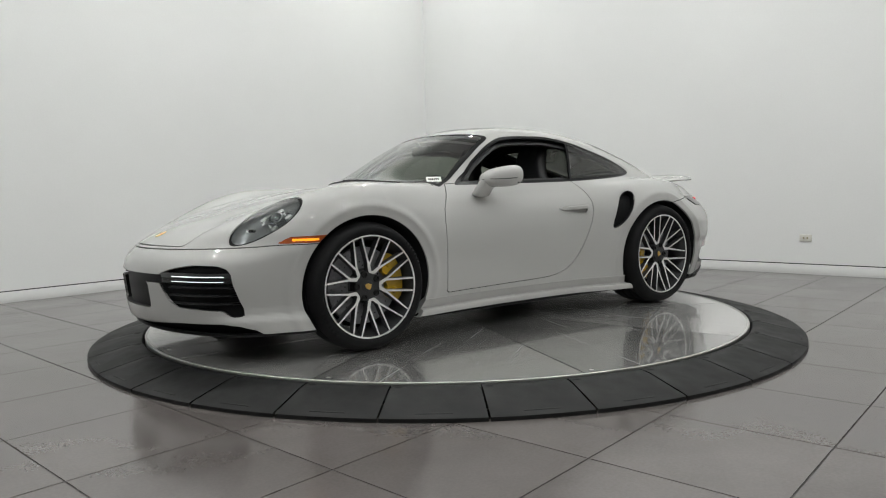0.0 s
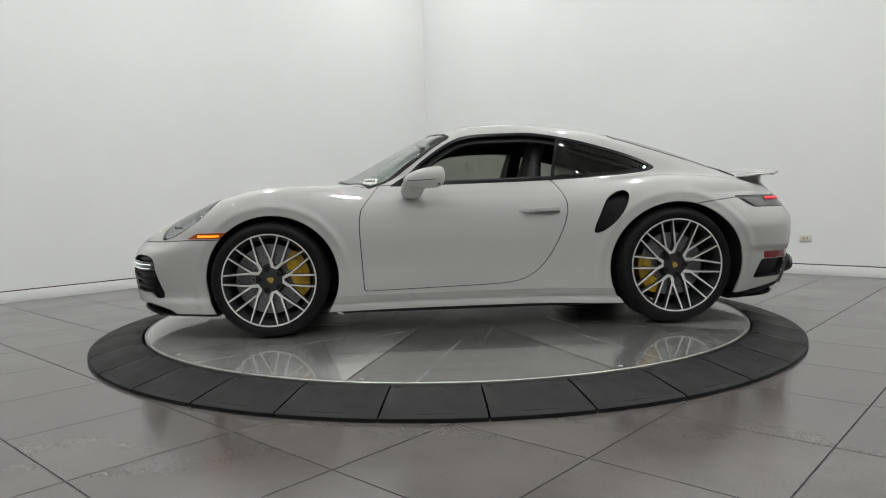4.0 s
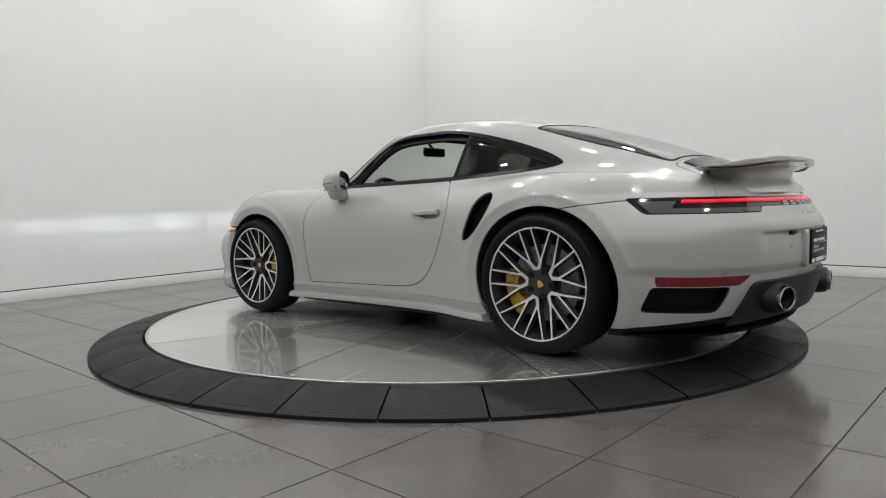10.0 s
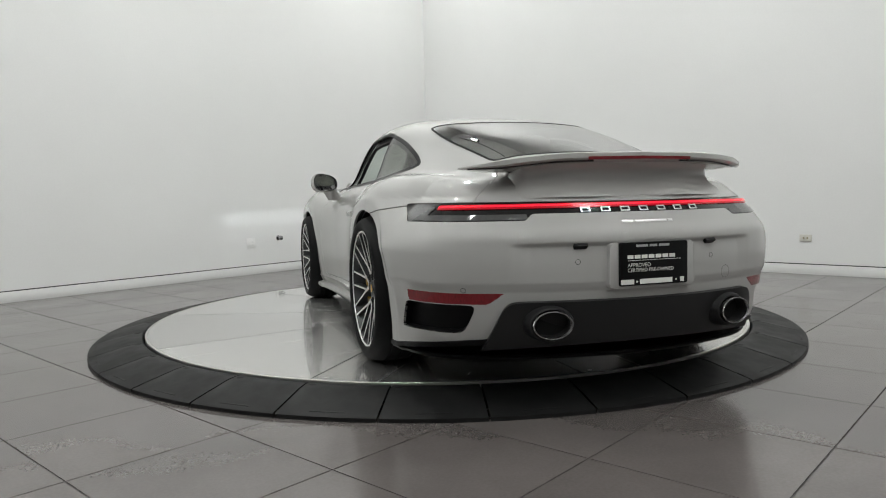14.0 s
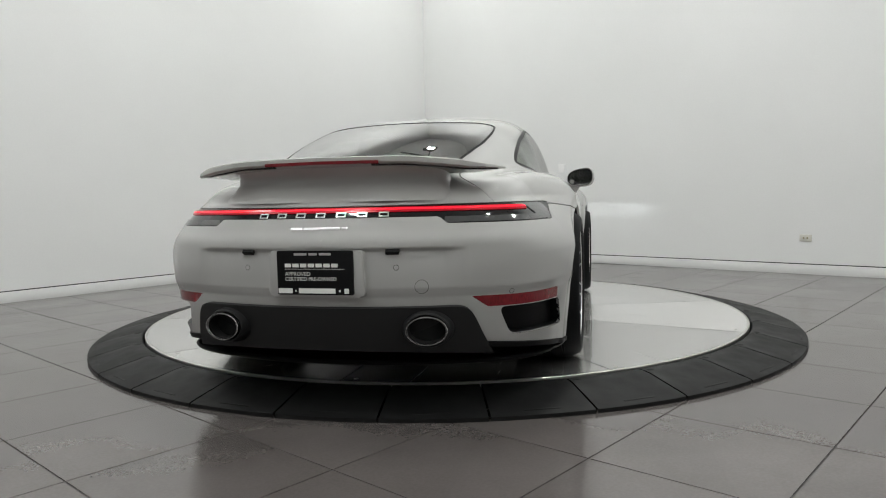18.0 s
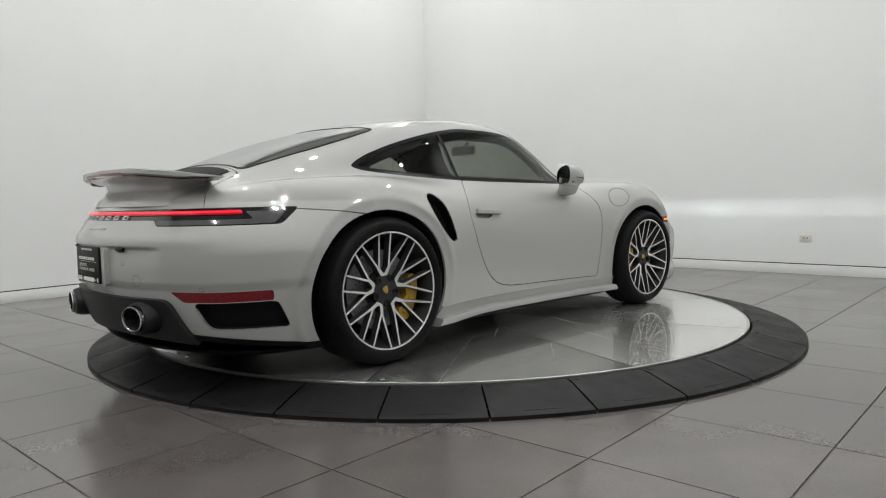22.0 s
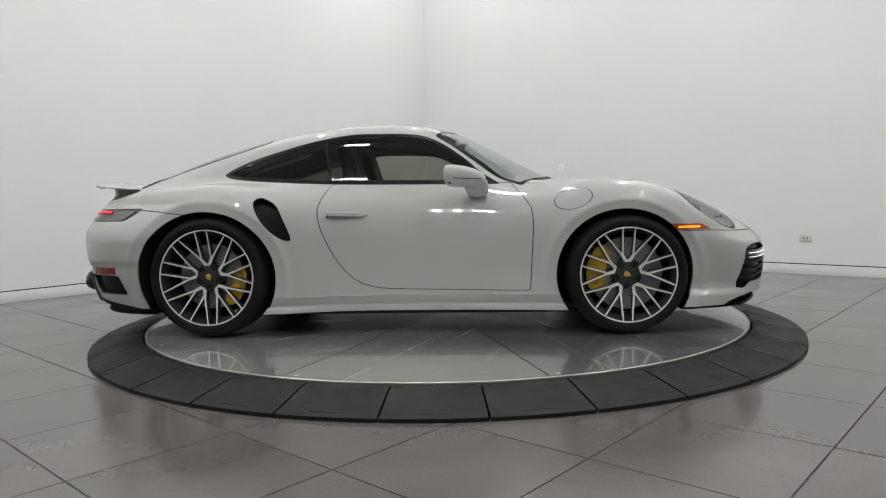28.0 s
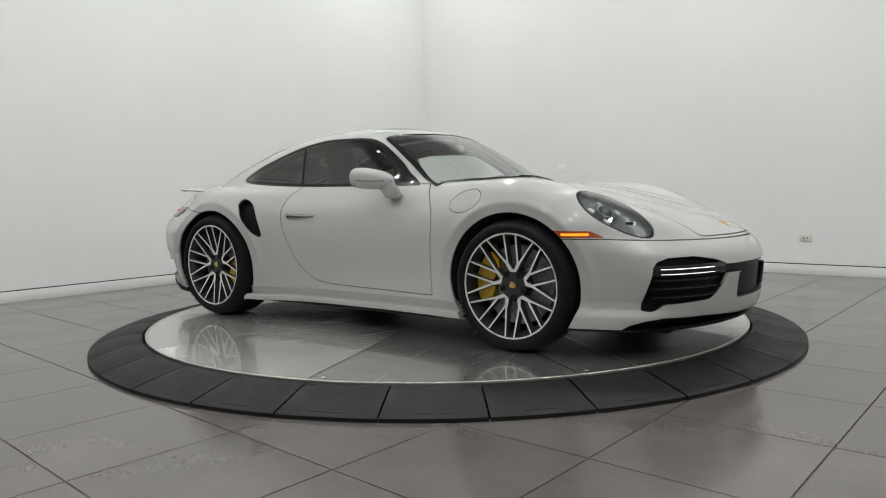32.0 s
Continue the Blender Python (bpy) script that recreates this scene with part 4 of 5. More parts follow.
def wheel(at, side, r_tyre, r_rim, half, dish, lug0):
    """z of the wheel's own space points outwards; z = 0 is the lip of the rim."""
    m = Matrix.Translation(at) @ pose(0, 0, 0, -90 * side, 0, 0)
    bm = bmesh.new()
    lathe(bm, [(r_rim, -0.006), (r_rim - 0.002, 0.0), (r_rim - 0.006, 0.0), (r_rim - 0.010, -0.012), (r_rim - 0.014, -0.03), (r_rim - 0.028, -0.05), (r_rim - 0.033, -2 * half + 0.06), (r_rim - 0.01, -2 * half + 0.03), (r_rim, -2 * half + 0.03)], 96)
    rim = part("wheel", bm, RIM_DARK, car, "two-tone multi-spoke alloy wheel", m)
    bm = bmesh.new()
    lathe(bm, [(r_rim + 0.0005, -0.004), (r_rim + 0.001, 0.0008), (r_rim - 0.006, 0.0012), (r_rim - 0.0075, -0.003)], 96)
    part("rim_lip", bm, RIM_CUT, rim, "bright machined lip")
    # tyre
    bm = bmesh.new()
    sw = r_tyre - r_rim
    rows = [(r_rim - 0.004, -0.012), (r_rim + 0.004, 0.002), (r_rim + 0.012, 0.008), (r_rim + 0.3 * sw, 0.012), (r_rim + 0.48 * sw, 0.011), (r_rim + 0.62 * sw, 0.005), (r_rim + 0.73 * sw, -0.005), (r_rim + 0.82 * sw, -0.018), (r_rim + 0.90 * sw, -0.034), (r_rim + 0.96 * sw, -0.052)]
    for g in range(4):
        z = -0.072 - (2 * half - 0.144) * g / 3
        rows += [(r_tyre, z + 0.008), (r_tyre - 0.006, z + 0.006), (r_tyre - 0.006, z - 0.002), (r_tyre, z - 0.004)]
    rows += [(r_rim + 0.90 * sw, -2 * half + 0.03), (r_rim + 0.6 * sw, -2 * half), (r_rim, -2 * half + 0.02)]
    lathe(bm, rows, 112)
    part("tyre", bm, TYRE, rim, "black low-profile tyre", None, 50)
    # moulded bars on the sidewall stand for lettering
    v, f = [], []
    for base in (20, 200):
        for i in range(7):
            a = radians(base + i * 4.2)
            rr, w, h = r_rim + 0.55 * sw, 0.011, 0.010
            k = len(v)
            for z in (0.0125, 0.0135):
                for da, dr in ((-1, -1), (1, -1), (1, 1), (-1, 1)):
                    v.append(((rr + dr * h) * math.cos(a + da * w / rr / 2), (rr + dr * h) * math.sin(a + da * w / rr / 2), z - (0.0 if dr < 0 else 0.002)))
            f += [(k + 4, k + 5, k + 6, k + 7), (k, k + 1, k + 5, k + 4), (k + 1, k + 2, k + 6, k + 5), (k + 2, k + 3, k + 7, k + 6), (k + 3, k, k + 4, k + 7)]
    tagged(mesh_of("sidewall_marks", v, f, TYRE, rim, "raised black marks on the sidewall"), kind="stuff")
    # spokes: five roots, four arms each
    zr, zh, R = -0.004, -dish, r_rim - 0.004

    def pt(r, deg):
        return r * math.cos(radians(deg)), r * math.sin(radians(deg))

    for p in range(5):
        mid = lug0 + 36 + 72 * p
        arms = []
        legs = []
        for s in (1, -1):
            fork = pt(0.110, mid + s * 15.5)
            arms.append(((*fork, zh + 0.0075, 0.0054), (*pt(R, mid + s * 30.6), zr, 0.0040)))
            arms.append(((*fork, zh + 0.0080, 0.0054), (*pt(R, mid + s * 7.4), zr, 0.0040)))
            cm, sm = math.cos(radians(mid)), math.sin(radians(mid))
            inner = (0.076 * cm - s * 0.0125 * sm, 0.079 * sm + s * 0.0125 * cm)
            legs.append(((*inner, zh + 0.0050, 0.0098), (*pt(0.122, mid + s * 17.3), zh + 0.0085, 0.0078)))
        legs.append(((0.077 * cm - 0.017 * sm, 0.077 * sm + 0.017 * cm, zh + 0.0052, 0.0070), (0.077 * cm + 0.017 * sm, 0.077 * sm - 0.017 * cm, zh + 0.0052, 0.0070)))
        arms += legs
        v, f = bar_mesh(arms, -0.0022, 0.034, 0.0035)
        spoke = mesh_of("spoke", v, f, RIM_DARK, rim, "dark spoke with a machined face")
        v, f = bar_mesh(arms, 0.0, 0.002, 0.0)
        mesh_of("spoke_face", v, f, RIM_CUT, rim, "bright machined spoke face")
    bm = bmesh.new()
    lathe(bm, [(0.001, zh + 0.001), (0.03, zh + 0.002), (0.066, zh + 0.0015), (0.074, zh - 0.002), (0.080, zh - 0.012), (0.082, zh - 0.05)], 40)
    hub = part("hub", bm, HUB_GREY, rim, "dark grey wheel hub")
    for p in range(5):
        x, y = pt(0.064, lug0 + 72 * p)
        bm = bmesh.new()
        lathe(bm, [(0.001, zh + 0.002), (0.009, zh + 0.002), (0.012, zh + 0.008), (0.0165, zh + 0.007), (0.0185, zh - 0.01)], 16, Matrix.Translation((x, y, 0)))
        part("wheel_bolt", bm, DARK, rim)
    bm = bmesh.new()
    lathe(bm, [(0.001, zh + 0.006), (0.026, zh + 0.0055), (0.034, zh + 0.003), (0.035, zh - 0.002)], 32)
    part("centre_cap", bm, HUB_GREY, rim, "dark grey wheel centre cap")
    bm = bmesh.new()
    prism(bm, [(-0.016, 0.017), (0, 0.020), (0.016, 0.017), (0.015, -0.002), (0.008, -0.014), (0, -0.02), (-0.008, -0.014), (-0.015, -0.002)], zh + 0.005, zh + 0.0085, pose(0, 0, 0, 0, 0, 70 if at[0] > 0 else 25), 0.002)
    part("crest", bm, GOLD, rim, "small gold crest")
    # brake
    bm = bmesh.new()
    rd = 0.207 if at[0] > 0 else 0.195
    lathe(bm, [(0.085, -0.095), (rd - 0.012, -0.095), (rd, -0.097), (rd, -0.128), (0.085, -0.128)], 80)
    brake = part("brake_disc", bm, DISC, car, "grey drilled ceramic brake disc", m)
    holes = bmesh.new()
    for i in range(60):
        a, rr = radians(i * 6 + (i % 5) * 2.0), 0.108 + (rd - 0.125) * (i % 5) / 4
        lathe(holes, [(0.0005, -0.0943), (0.0038, -0.0944)], 8, Matrix.Translation((rr * math.cos(a), rr * math.sin(a), 0)))
    tagged(part("disc_holes", holes, DARK, brake), kind="stuff")
    bm = bmesh.new()
    lathe(bm, [(0.001, -0.08), (0.07, -0.082), (0.092, -0.094), (0.092, -0.11)], 40)
    part("disc_bell", bm, RIM_DARK, brake)
    # added unseen disc, keeps bright patches from showing through the wheel
    bm = bmesh.new()
    lathe(bm, [(0.05, -0.165), (r_rim - 0.045, -0.165), (r_rim - 0.042, -0.150)], 48)
    part("dust_shield", bm, DARK, brake, "black disc added behind the brake to block bright gaps")
    lo, hi = ((152, 232) if at[0] > 0 else (-18, 56))
    if side < 0:
        lo, hi = -hi, -lo
    bm = bmesh.new()
    n = 22
    ri, ro = (0.128, 0.230) if at[0] > 0 else (0.143, 0.222)
    top, bot = [], []
    for z in (-0.062, -0.145):
        ring_i, ring_o = [], []
        for i in range(n + 1):
            t = i / n
            a = radians(lo + (hi - lo) * t)
            wave = 0.006 * math.sin(t * math.pi * 6)
            end = 0.03 * max(0, abs(t - 0.5) - 0.38) / 0.12
            ring_i.append(bm.verts.new(((ri + end - wave) * math.cos(a), (ri + end - wave) * math.sin(a), z + 0.006 * (z > -0.1) * math.sin(t * math.pi))))
            ring_o.append(bm.verts.new(((ro - end * 0.6) * math.cos(a), (ro - end * 0.6) * math.sin(a), z)))
        top.append((ring_i, ring_o))
    (i0, o0), (i1, o1) = top
    for i in range(n):
        for a, b in ((i0, o0), (o0, o1), (o1, i1), (i1, i0)):
            bm.faces.new((a[i], a[i + 1], b[i + 1], b[i]))
    for e in (0, n):
        bm.faces.new((i0[e], o0[e], o1[e], i1[e]))
    bmesh.ops.bevel(bm, geom=[e for e in bm.edges if len(e.link_faces) == 2 and e.calc_face_angle(0) > 0.8], offset=0.005, segments=2, profile=0.5, affect="EDGES")
    cal = part("brake_caliper", bm, YELLOW, car, "yellow fixed brake caliper", m)
    for t in (0.2, 0.5, 0.8):
        a = radians(lo + (hi - lo) * t)
        bm = bmesh.new()
        rr = (ri + ro) / 2
        lathe(bm, [(0.001, -0.052), (0.015, -0.053), (0.019, -0.06)], 16, Matrix.Translation((rr * math.cos(a), rr * math.sin(a), 0)))
        part("piston_boss", bm, YELLOW, cal)
    return rim


for s in (1, -1):
    wheel((1.225, s * 0.912, 0.343), s, 0.343, 0.272, 0.125, 0.046, 70 if s > 0 else 53)
    wheel((-1.225, s * 0.937, 0.361), s, 0.361, 0.284, 0.155, 0.046, 31 if s > 0 else 59)

# ---- trim on the flanks ----
for s in (1, -1):
    bm = bmesh.new()
    rings = []
    for i in range(60):
        x = 0.895 - 1.793 * i / 59
        yb = side_y(x, 0.232)
        yo = yb + 0.012 + 0.022 * min(1, max(0, (-0.45 - x) / 0.25))
        sec = [(yb - 0.03, 0.236), (yb + 0.001, 0.2325), (yb + 0.002, 0.228), (yb - 0.004, 0.222), (yb - 0.020, 0.186), (yb - 0.022, 0.178), (yb - 0.012, 0.1755), (yo - 0.006, 0.1735), (yo, 0.168), (yo + 0.001, 0.152), (yo - 0.005, 0.138), (yo - 0.03, 0.133), (yo - 0.14, 0.14)]
        # its ends follow the wheel arches
        rings.append([bm.verts.new((min(max(x, ARCH_R[0] + math.sqrt(ARCH_R[2] ** 2 - (z - ARCH_R[1]) ** 2) / 0.93), ARCH_F[0] - math.sqrt(ARCH_F[2] ** 2 - (z - ARCH_F[1]) ** 2) / 0.965), s * y, z)) for y, z in sec])
    for a, b in zip(rings, rings[1:]):
        for j in range(len(a) - 1):
            bm.faces.new((a[j], a[j + 1], b[j + 1], b[j]))
    bm.faces.new(rings[0]), bm.faces.new(rings[-1])
    part("side_skirt", bm, PAINT, car, "", None, 40)
    # door handle
    door = door_parts[0 if s > 0 else 1]
    bm = bmesh.new()
    rings = []
    for i in range(24):
        t = i / 23
        x = -0.275 - 0.24 * t
        z = 0.7125 + 0.010 * t
        y = side_y(x, z)
        h = 0.0150 * min(1, 0.25 + 5 * t) * (1 if t < 0.97 else 0.8)
        out = 0.006 + 0.026 * min(1, t * 4) * (1 if t < 0.97 else 0.75)
        rings.append([bm.verts.new((x, s * (y + dy * out - 0.002), z + dz * h)) for dy, dz in ((0, -1), (0.75, -1), (1, -0.7), (1.02, 0.5), (0.85, 0.95), (0, 1))])
    for a, b in zip(rings, rings[1:]):
        for j in range(5):
            bm.faces.new((a[j], a[j + 1], b[j + 1], b[j]))
    bm.faces.new(rings[0]), bm.faces.new(rings[-1])
    part("door_handle", bm, PAINT, door, "flush pull handle in body colour")
    # mirror: swept head, bezel, glass, camera eye, foot
    n_f, e_out = Vector((0.866, 0.5 * s, 0)), Vector((-0.5, 0.866 * s, 0))
    at = Vector((0.250, s * 0.884, 0.922))

    def head(f, k, a, grow=0.0):
        c, d = math.cos(a), math.sin(a)
        ry, rz = abs(c) ** 0.72 * math.copysign(1, c), abs(d) ** 0.80 * math.copysign(1, d)
        rise = 0.060 + 0.006 * ry if d > 0 else 0.056 + 0.008 * ry
        return at + n_f * f + e_out * (-0.45 * f + (0.107 * k + grow) * ry) + Vector((0, 0, (rise * 1.06 * k + grow) * rz - 0.10 * f + 0.008 * ry * k))

    prof = [(-0.010, 0.93), (-0.006, 0.975), (0.0, 1.0), (0.02, 1.01), (0.045, 0.99), (0.07, 0.94), (0.095, 0.85), (0.118, 0.71), (0.136, 0.53), (0.148, 0.32), (0.153, 0.12)]
    bm = bmesh.new()
    rings = [[bm.verts.new(head(f, k, 2 * math.pi * j / 40)) for j in range(40)] for f, k in prof]
    for a, b in zip(rings, rings[1:]):
        for j in range(40):
            bm.faces.new((a[j], a[(j + 1) % 40], b[(j + 1) % 40], b[j]))
    bm.faces.new(rings[-1])
    mirror = part("door_mirror", bm, PAINT, car, "swept door mirror in body colour", None, 60)
    bm = bmesh.new()
    rings = [[bm.verts.new(head(f, k, 2 * math.pi * j / 40)) for j in range(40)] for f, k in ((-0.0105, 0.935), (-0.006, 0.88), (0.004, 0.86))]
    for a, b in zip(rings, rings[1:]):
        for j in range(40):
            bm.faces.new((a[j], a[(j + 1) % 40], b[(j + 1) % 40], b[j]))
    part("mirror_bezel", bm, BLACK, mirror, "black mirror bezel", None, 60)
    bm = bmesh.new()
    bm.faces.new([bm.verts.new(head(0.003, 0.87, 2 * math.pi * j / 40)) for j in range(40)])
    bmesh.ops.solidify(bm, geom=bm.faces[:], thickness=0.002)
    part("mirror_glass", bm, CHROME, mirror, "silvered mirror glass")
    for a, f0, r in ((-0.14, 0.045, 0.0022), (-0.33, 0.06, 0.0016)):
        bm = bmesh.new()
        path = [head(f, float(np.interp(f, [p[0] for p in prof], [p[1] for p in prof])), a) for f in np.linspace(f0, 0.150, 14)]
        path += [head(f, float(np.interp(f, [p[0] for p in prof], [p[1] for p in prof])), math.pi - a) for f in np.linspace(0.150, 0.11, 6)]
        tube(bm, path, r, 6)
        part("mirror_seam", bm, DARK if r > 0.002 else PAINT, mirror, "narrow seam of the mirror housing")
    eye = head(0.02, 1.0, -0.62, 0.0005)
    bm = bmesh.new()
    lathe(bm, [(0.0005, 0.003), (0.006, 0.002), (0.008, -0.004)], 16)
    part("mirror_camera", bm, GLOSSBLACK, mirror, "small black camera eye", Matrix.Translation(eye) @ (Vector((0.05, 0.75 * s, -0.65)).to_track_quat("Z", "Y").to_matrix().to_4x4()))
    bm = bmesh.new()
    rings = []
    for x, y, z, la, lb in ((0.384, 0.762, 0.816, 0.046, 0.020), (0.384, 0.790, 0.820, 0.055, 0.028), (0.381, 0.812, 0.834, 0.066, 0.039), (0.373, 0.828, 0.856, 0.072, 0.043), (0.362, 0.842, 0.880, 0.080, 0.048), (0.350, 0.855, 0.905, 0.078, 0.046)):
        rings.append([bm.verts.new(Vector((x, s * y, z)) + Vector((0.95, 0.3 * s, 0)) * la * math.copysign(abs(math.cos(a)) ** 0.7, math.cos(a)) + Vector((-0.2, 0.62 * s, -0.72 if z < 0.85 else -0.3)) * lb * math.copysign(abs(math.sin(a)) ** 0.8, math.sin(a))) for a in (2 * math.pi * j / 24 for j in range(24))])
    for a, b in zip(rings, rings[1:]):
        for j in range(24):
            bm.faces.new((a[j], a[(j + 1) % 24], b[(j + 1) % 24], b[j]))
    bm.faces.new(rings[0]), bm.faces.new(rings[-1])
    foot = part("mirror_foot", bm, PAINT, mirror, "", None, 50)
    bm = bmesh.new()
    tube(bm, [(v.x, v.y, v.z) for v in [rings_p for rings_p in [Vector((0.378, s * 0.822, 0.848)) + Vector((0.95, 0.3 * s, 0)) * 0.0650 * math.copysign(abs(math.cos(a)) ** 0.7, math.cos(a)) + Vector((-0.2, 0.62 * s, -0.5)) * 0.0345 * math.copysign(abs(math.sin(a)) ** 0.8, math.sin(a)) for a in np.linspace(0, 2 * math.pi, 33)]]], 0.0014, 5, False)
    part("foot_seam", bm, DARK, foot)

# ---- rear: wing, grille, badges, plate, pipes ----
bm = bmesh.new()
rings = []
WING_LE = curve((0, 0.3, 0.5, 0.62, 0.68), (-1.855, -1.860, -1.875, -1.895, -1.925))
WING_TE = curve((0, 0.3, 0.5, 0.62, 0.68), (-2.205, -2.185, -2.125, -2.035, -1.955))
WING_ZL = curve((0, 0.3, 0.5, 0.68), (0.902, 0.902, 0.904, 0.912))
WING_ZT = curve((0, 0.3, 0.5, 0.62, 0.68), (0.956, 0.953, 0.938, 0.922, 0.914))
ns = 61
for i in range(ns):
    y = -0.68 + 1.36 * i / (ns - 1)
    ay = abs(y)
    xl, xt, zl, zt = (float(g(ay)) for g in (WING_LE, WING_TE, WING_ZL, WING_ZT))
    th = 0.024 * (1 - max(0, ay - 0.55) / 0.16)
    ring = []
    for t, up in ((0, 0), (0.06, 0.45), (0.2, 0.62), (0.5, 0.55), (0.8, 0.45), (0.97, 0.45), (1, 0.2), (1, -0.55), (0.93, -0.75), (0.7, -0.55), (0.4, -0.5), (0.15, -0.45), (0.03, -0.3)):
        zc = zl + (zt - zl) * (t ** 1.4)
        ring.append(bm.verts.new((xl + (xt - xl) * t, y, zc + up * th)))
    rings.append(ring)
for a, b in zip(rings, rings[1:]):
    for j in range(len(a)):
        bm.faces.new((a[j], a[(j + 1) % len(a)], b[(j + 1) % len(a)], b[j]))
bm.faces.new(rings[0]), bm.faces.new(rings[-1])
wing = part("rear_wing", bm, PAINT, car, "raised rear wing in body colour", None, 40)
# plinth below the wing
bm = bmesh.new()
rings = []
for z, hw, xf, xr in ((0.79, 0.50, -1.84, -2.165), (0.82, 0.485, -1.85, -2.150), (0.84, 0.468, -1.86, -2.125), (0.87, 0.455, -1.88, -2.105), (0.90, 0.452, -1.90, -2.108), (0.925, 0.452, -1.92, -2.13), (0.942, 0.452, -1.95, -2.15)):
    rings.append([bm.verts.new((x + 0.34 * min(abs(y), 0.5) ** 2 * (1 if x < -2 else 0.1), y, z - (0.012 if z > 0.93 else 0) * (abs(y) / 0.45))) for x, y in rounded([(xf, -hw), (xf, hw), (xr - 0.0, hw), (xr - 0.01, hw * 0.5), (xr - 0.01, -hw * 0.5), (xr, -hw)], 0.05, 5)])
for a, b in zip(rings, rings[1:]):
    for j in range(len(a)):
        bm.faces.new((a[j], a[(j + 1) % len(a)], b[(j + 1) % len(a)], b[j]))
bm.faces.new(rings[0]), bm.faces.new(rings[-1])
part("wing_plinth", bm, PAINT, car, "", None, 40)
bm = bmesh.new()
prev = None
for i in range(25):
    y = -0.235 + 0.47 * i / 24
    x = float(WING_TE(abs(y))) - 0.002
    z = float(WING_ZT(abs(y)))
    r = [bm.verts.new((x + dx, y, z + dz)) for dx, dz in ((0.006, -0.008), (-0.002, -0.009), (-0.001, -0.021), (0.014, -0.022))]
    if prev:
        for j in range(3):
            bm.faces.new((prev[j], prev[j + 1], r[j + 1], r[j]))
    prev = r
part("brake_light", bm, REDGLASS, wing, "red high-level brake light")
for sgn in (1, -1):
    bm = bmesh.new()
    pts = []
    for y in np.linspace(0.20, 0.655, 18):
        xl, xt, zl, zt = (float(g(y)) for g in (WING_LE, WING_TE, WING_ZL, WING_ZT))
        t = 0.93 - 0.25 * max(0, y - 0.35)
        pts.append((xl + (xt - xl) * t, sgn * y, zl + (zt - zl) * t ** 1.4 - 0.8 * 0.024 * (1 - max(0, y - 0.55) / 0.16)))
    tube(bm, pts, 0.0045, 6)
    part("wing_seal", bm, GLOSSBLACK, wing, "black seal under the wing edge")
# slatted engine grille: bars run along the car
for i in range(25):
    y = -0.384 + 0.032 * i
    bm = bmesh.new()
    tube(bm, [(x, y, top_z(x, y) + 0.003) for x in np.linspace(-1.758, -1.872, 6)], 0.0065, 6)
    part("grille_slat", bm, SMOKEGREY, car, "grey engine grille slat")
bm = bmesh.new()
rows = [[bm.verts.new((x, y, top_z(x, y) + 0.0015)) for y in np.linspace(-0.41, 0.41, 21)] for x in (-1.755, -1.79, -1.83, -1.875)]
for a, b in zip(rows, rows[1:]):
    for j in range(20):
        bm.faces.new((a[j], a[j + 1], b[j + 1], b[j]))
part("engine_grille", bm, DARK, car, "black engine cover grille")


def on_tail(y, z, out=0.0):
    """Pose on the tail: local z points out of the body, x along it, y up."""
    x = tail_x(y, z)
    n = normals_of(np.array([[x, y, z]]))[0]
    n = Vector(n)
    right = Vector((0, 0, 1)).cross(n).normalized()
    up = n.cross(right)
    p = Vector((x, y, z)) + n * out
    return Matrix(((right.x, up.x, n.x, p.x), (right.y, up.y, n.y, p.y), (right.z, up.z, n.z, p.z), (0, 0, 0, 1)))


# maker's lettering and model badge as plain silver bars
for i in range(7):
    bm = bmesh.new()
    w = 0.0195 if i != 2 else 0.020
    for x0, x1, y0, y1 in ((-w, w, 0.0065, 0.0105), (-w, w, -0.0105, -0.0065), (-w, -w + 0.005, -0.0065, 0.0065), (w - 0.005, w, -0.0065, 0.0065)):
        box(bm, (x0, y0, 0), (x1, y1, 0.003))
    part("badge_bar", bm, SILVER, car, "silver badge bar", on_tail(0.248 - 0.0828 * i, 0.7385, 0.002))
for y0, y1 in ((0.114, 0.066), (0.058, -0.088), (-0.095, -0.118)):
    bm = bmesh.new()
    box(bm, (-(y0 - y1) / 2, -0.0055, 0), ((y0 - y1) / 2, 0.0055, 0.002), 0.001)
    part("model_badge", bm, SILVER, car, "small silver model badge", on_tail((y0 + y1) / 2, 0.690, 0.0005))
# plate bracket, plate and lamps
bm = bmesh.new()
prism(bm, rounded([(-0.195, -0.092), (0.195, -0.092), (0.19, 0.085), (-0.19, 0.085)], 0.02), -0.05, 0.012, None, 0.006)
m_plate = Matrix(((0, 0, -1, -2.262), (-1, 0, 0, 0), (0, 1, 0, 0.525), (0, 0, 0, 1)))
part("plate_bracket", bm, PAINT, car, "body-coloured number plate recess", m_plate)
bm = bmesh.new()
prism(bm, rounded([(-0.154, -0.083), (0.154, -0.083), (0.154, 0.085), (-0.154, 0.085)], 0.008, 4), 0.012, 0.022, None, 0.002)
plate = part("dealer_plate", bm, BLACK, car, "black dealer plate with white print", m_plate)


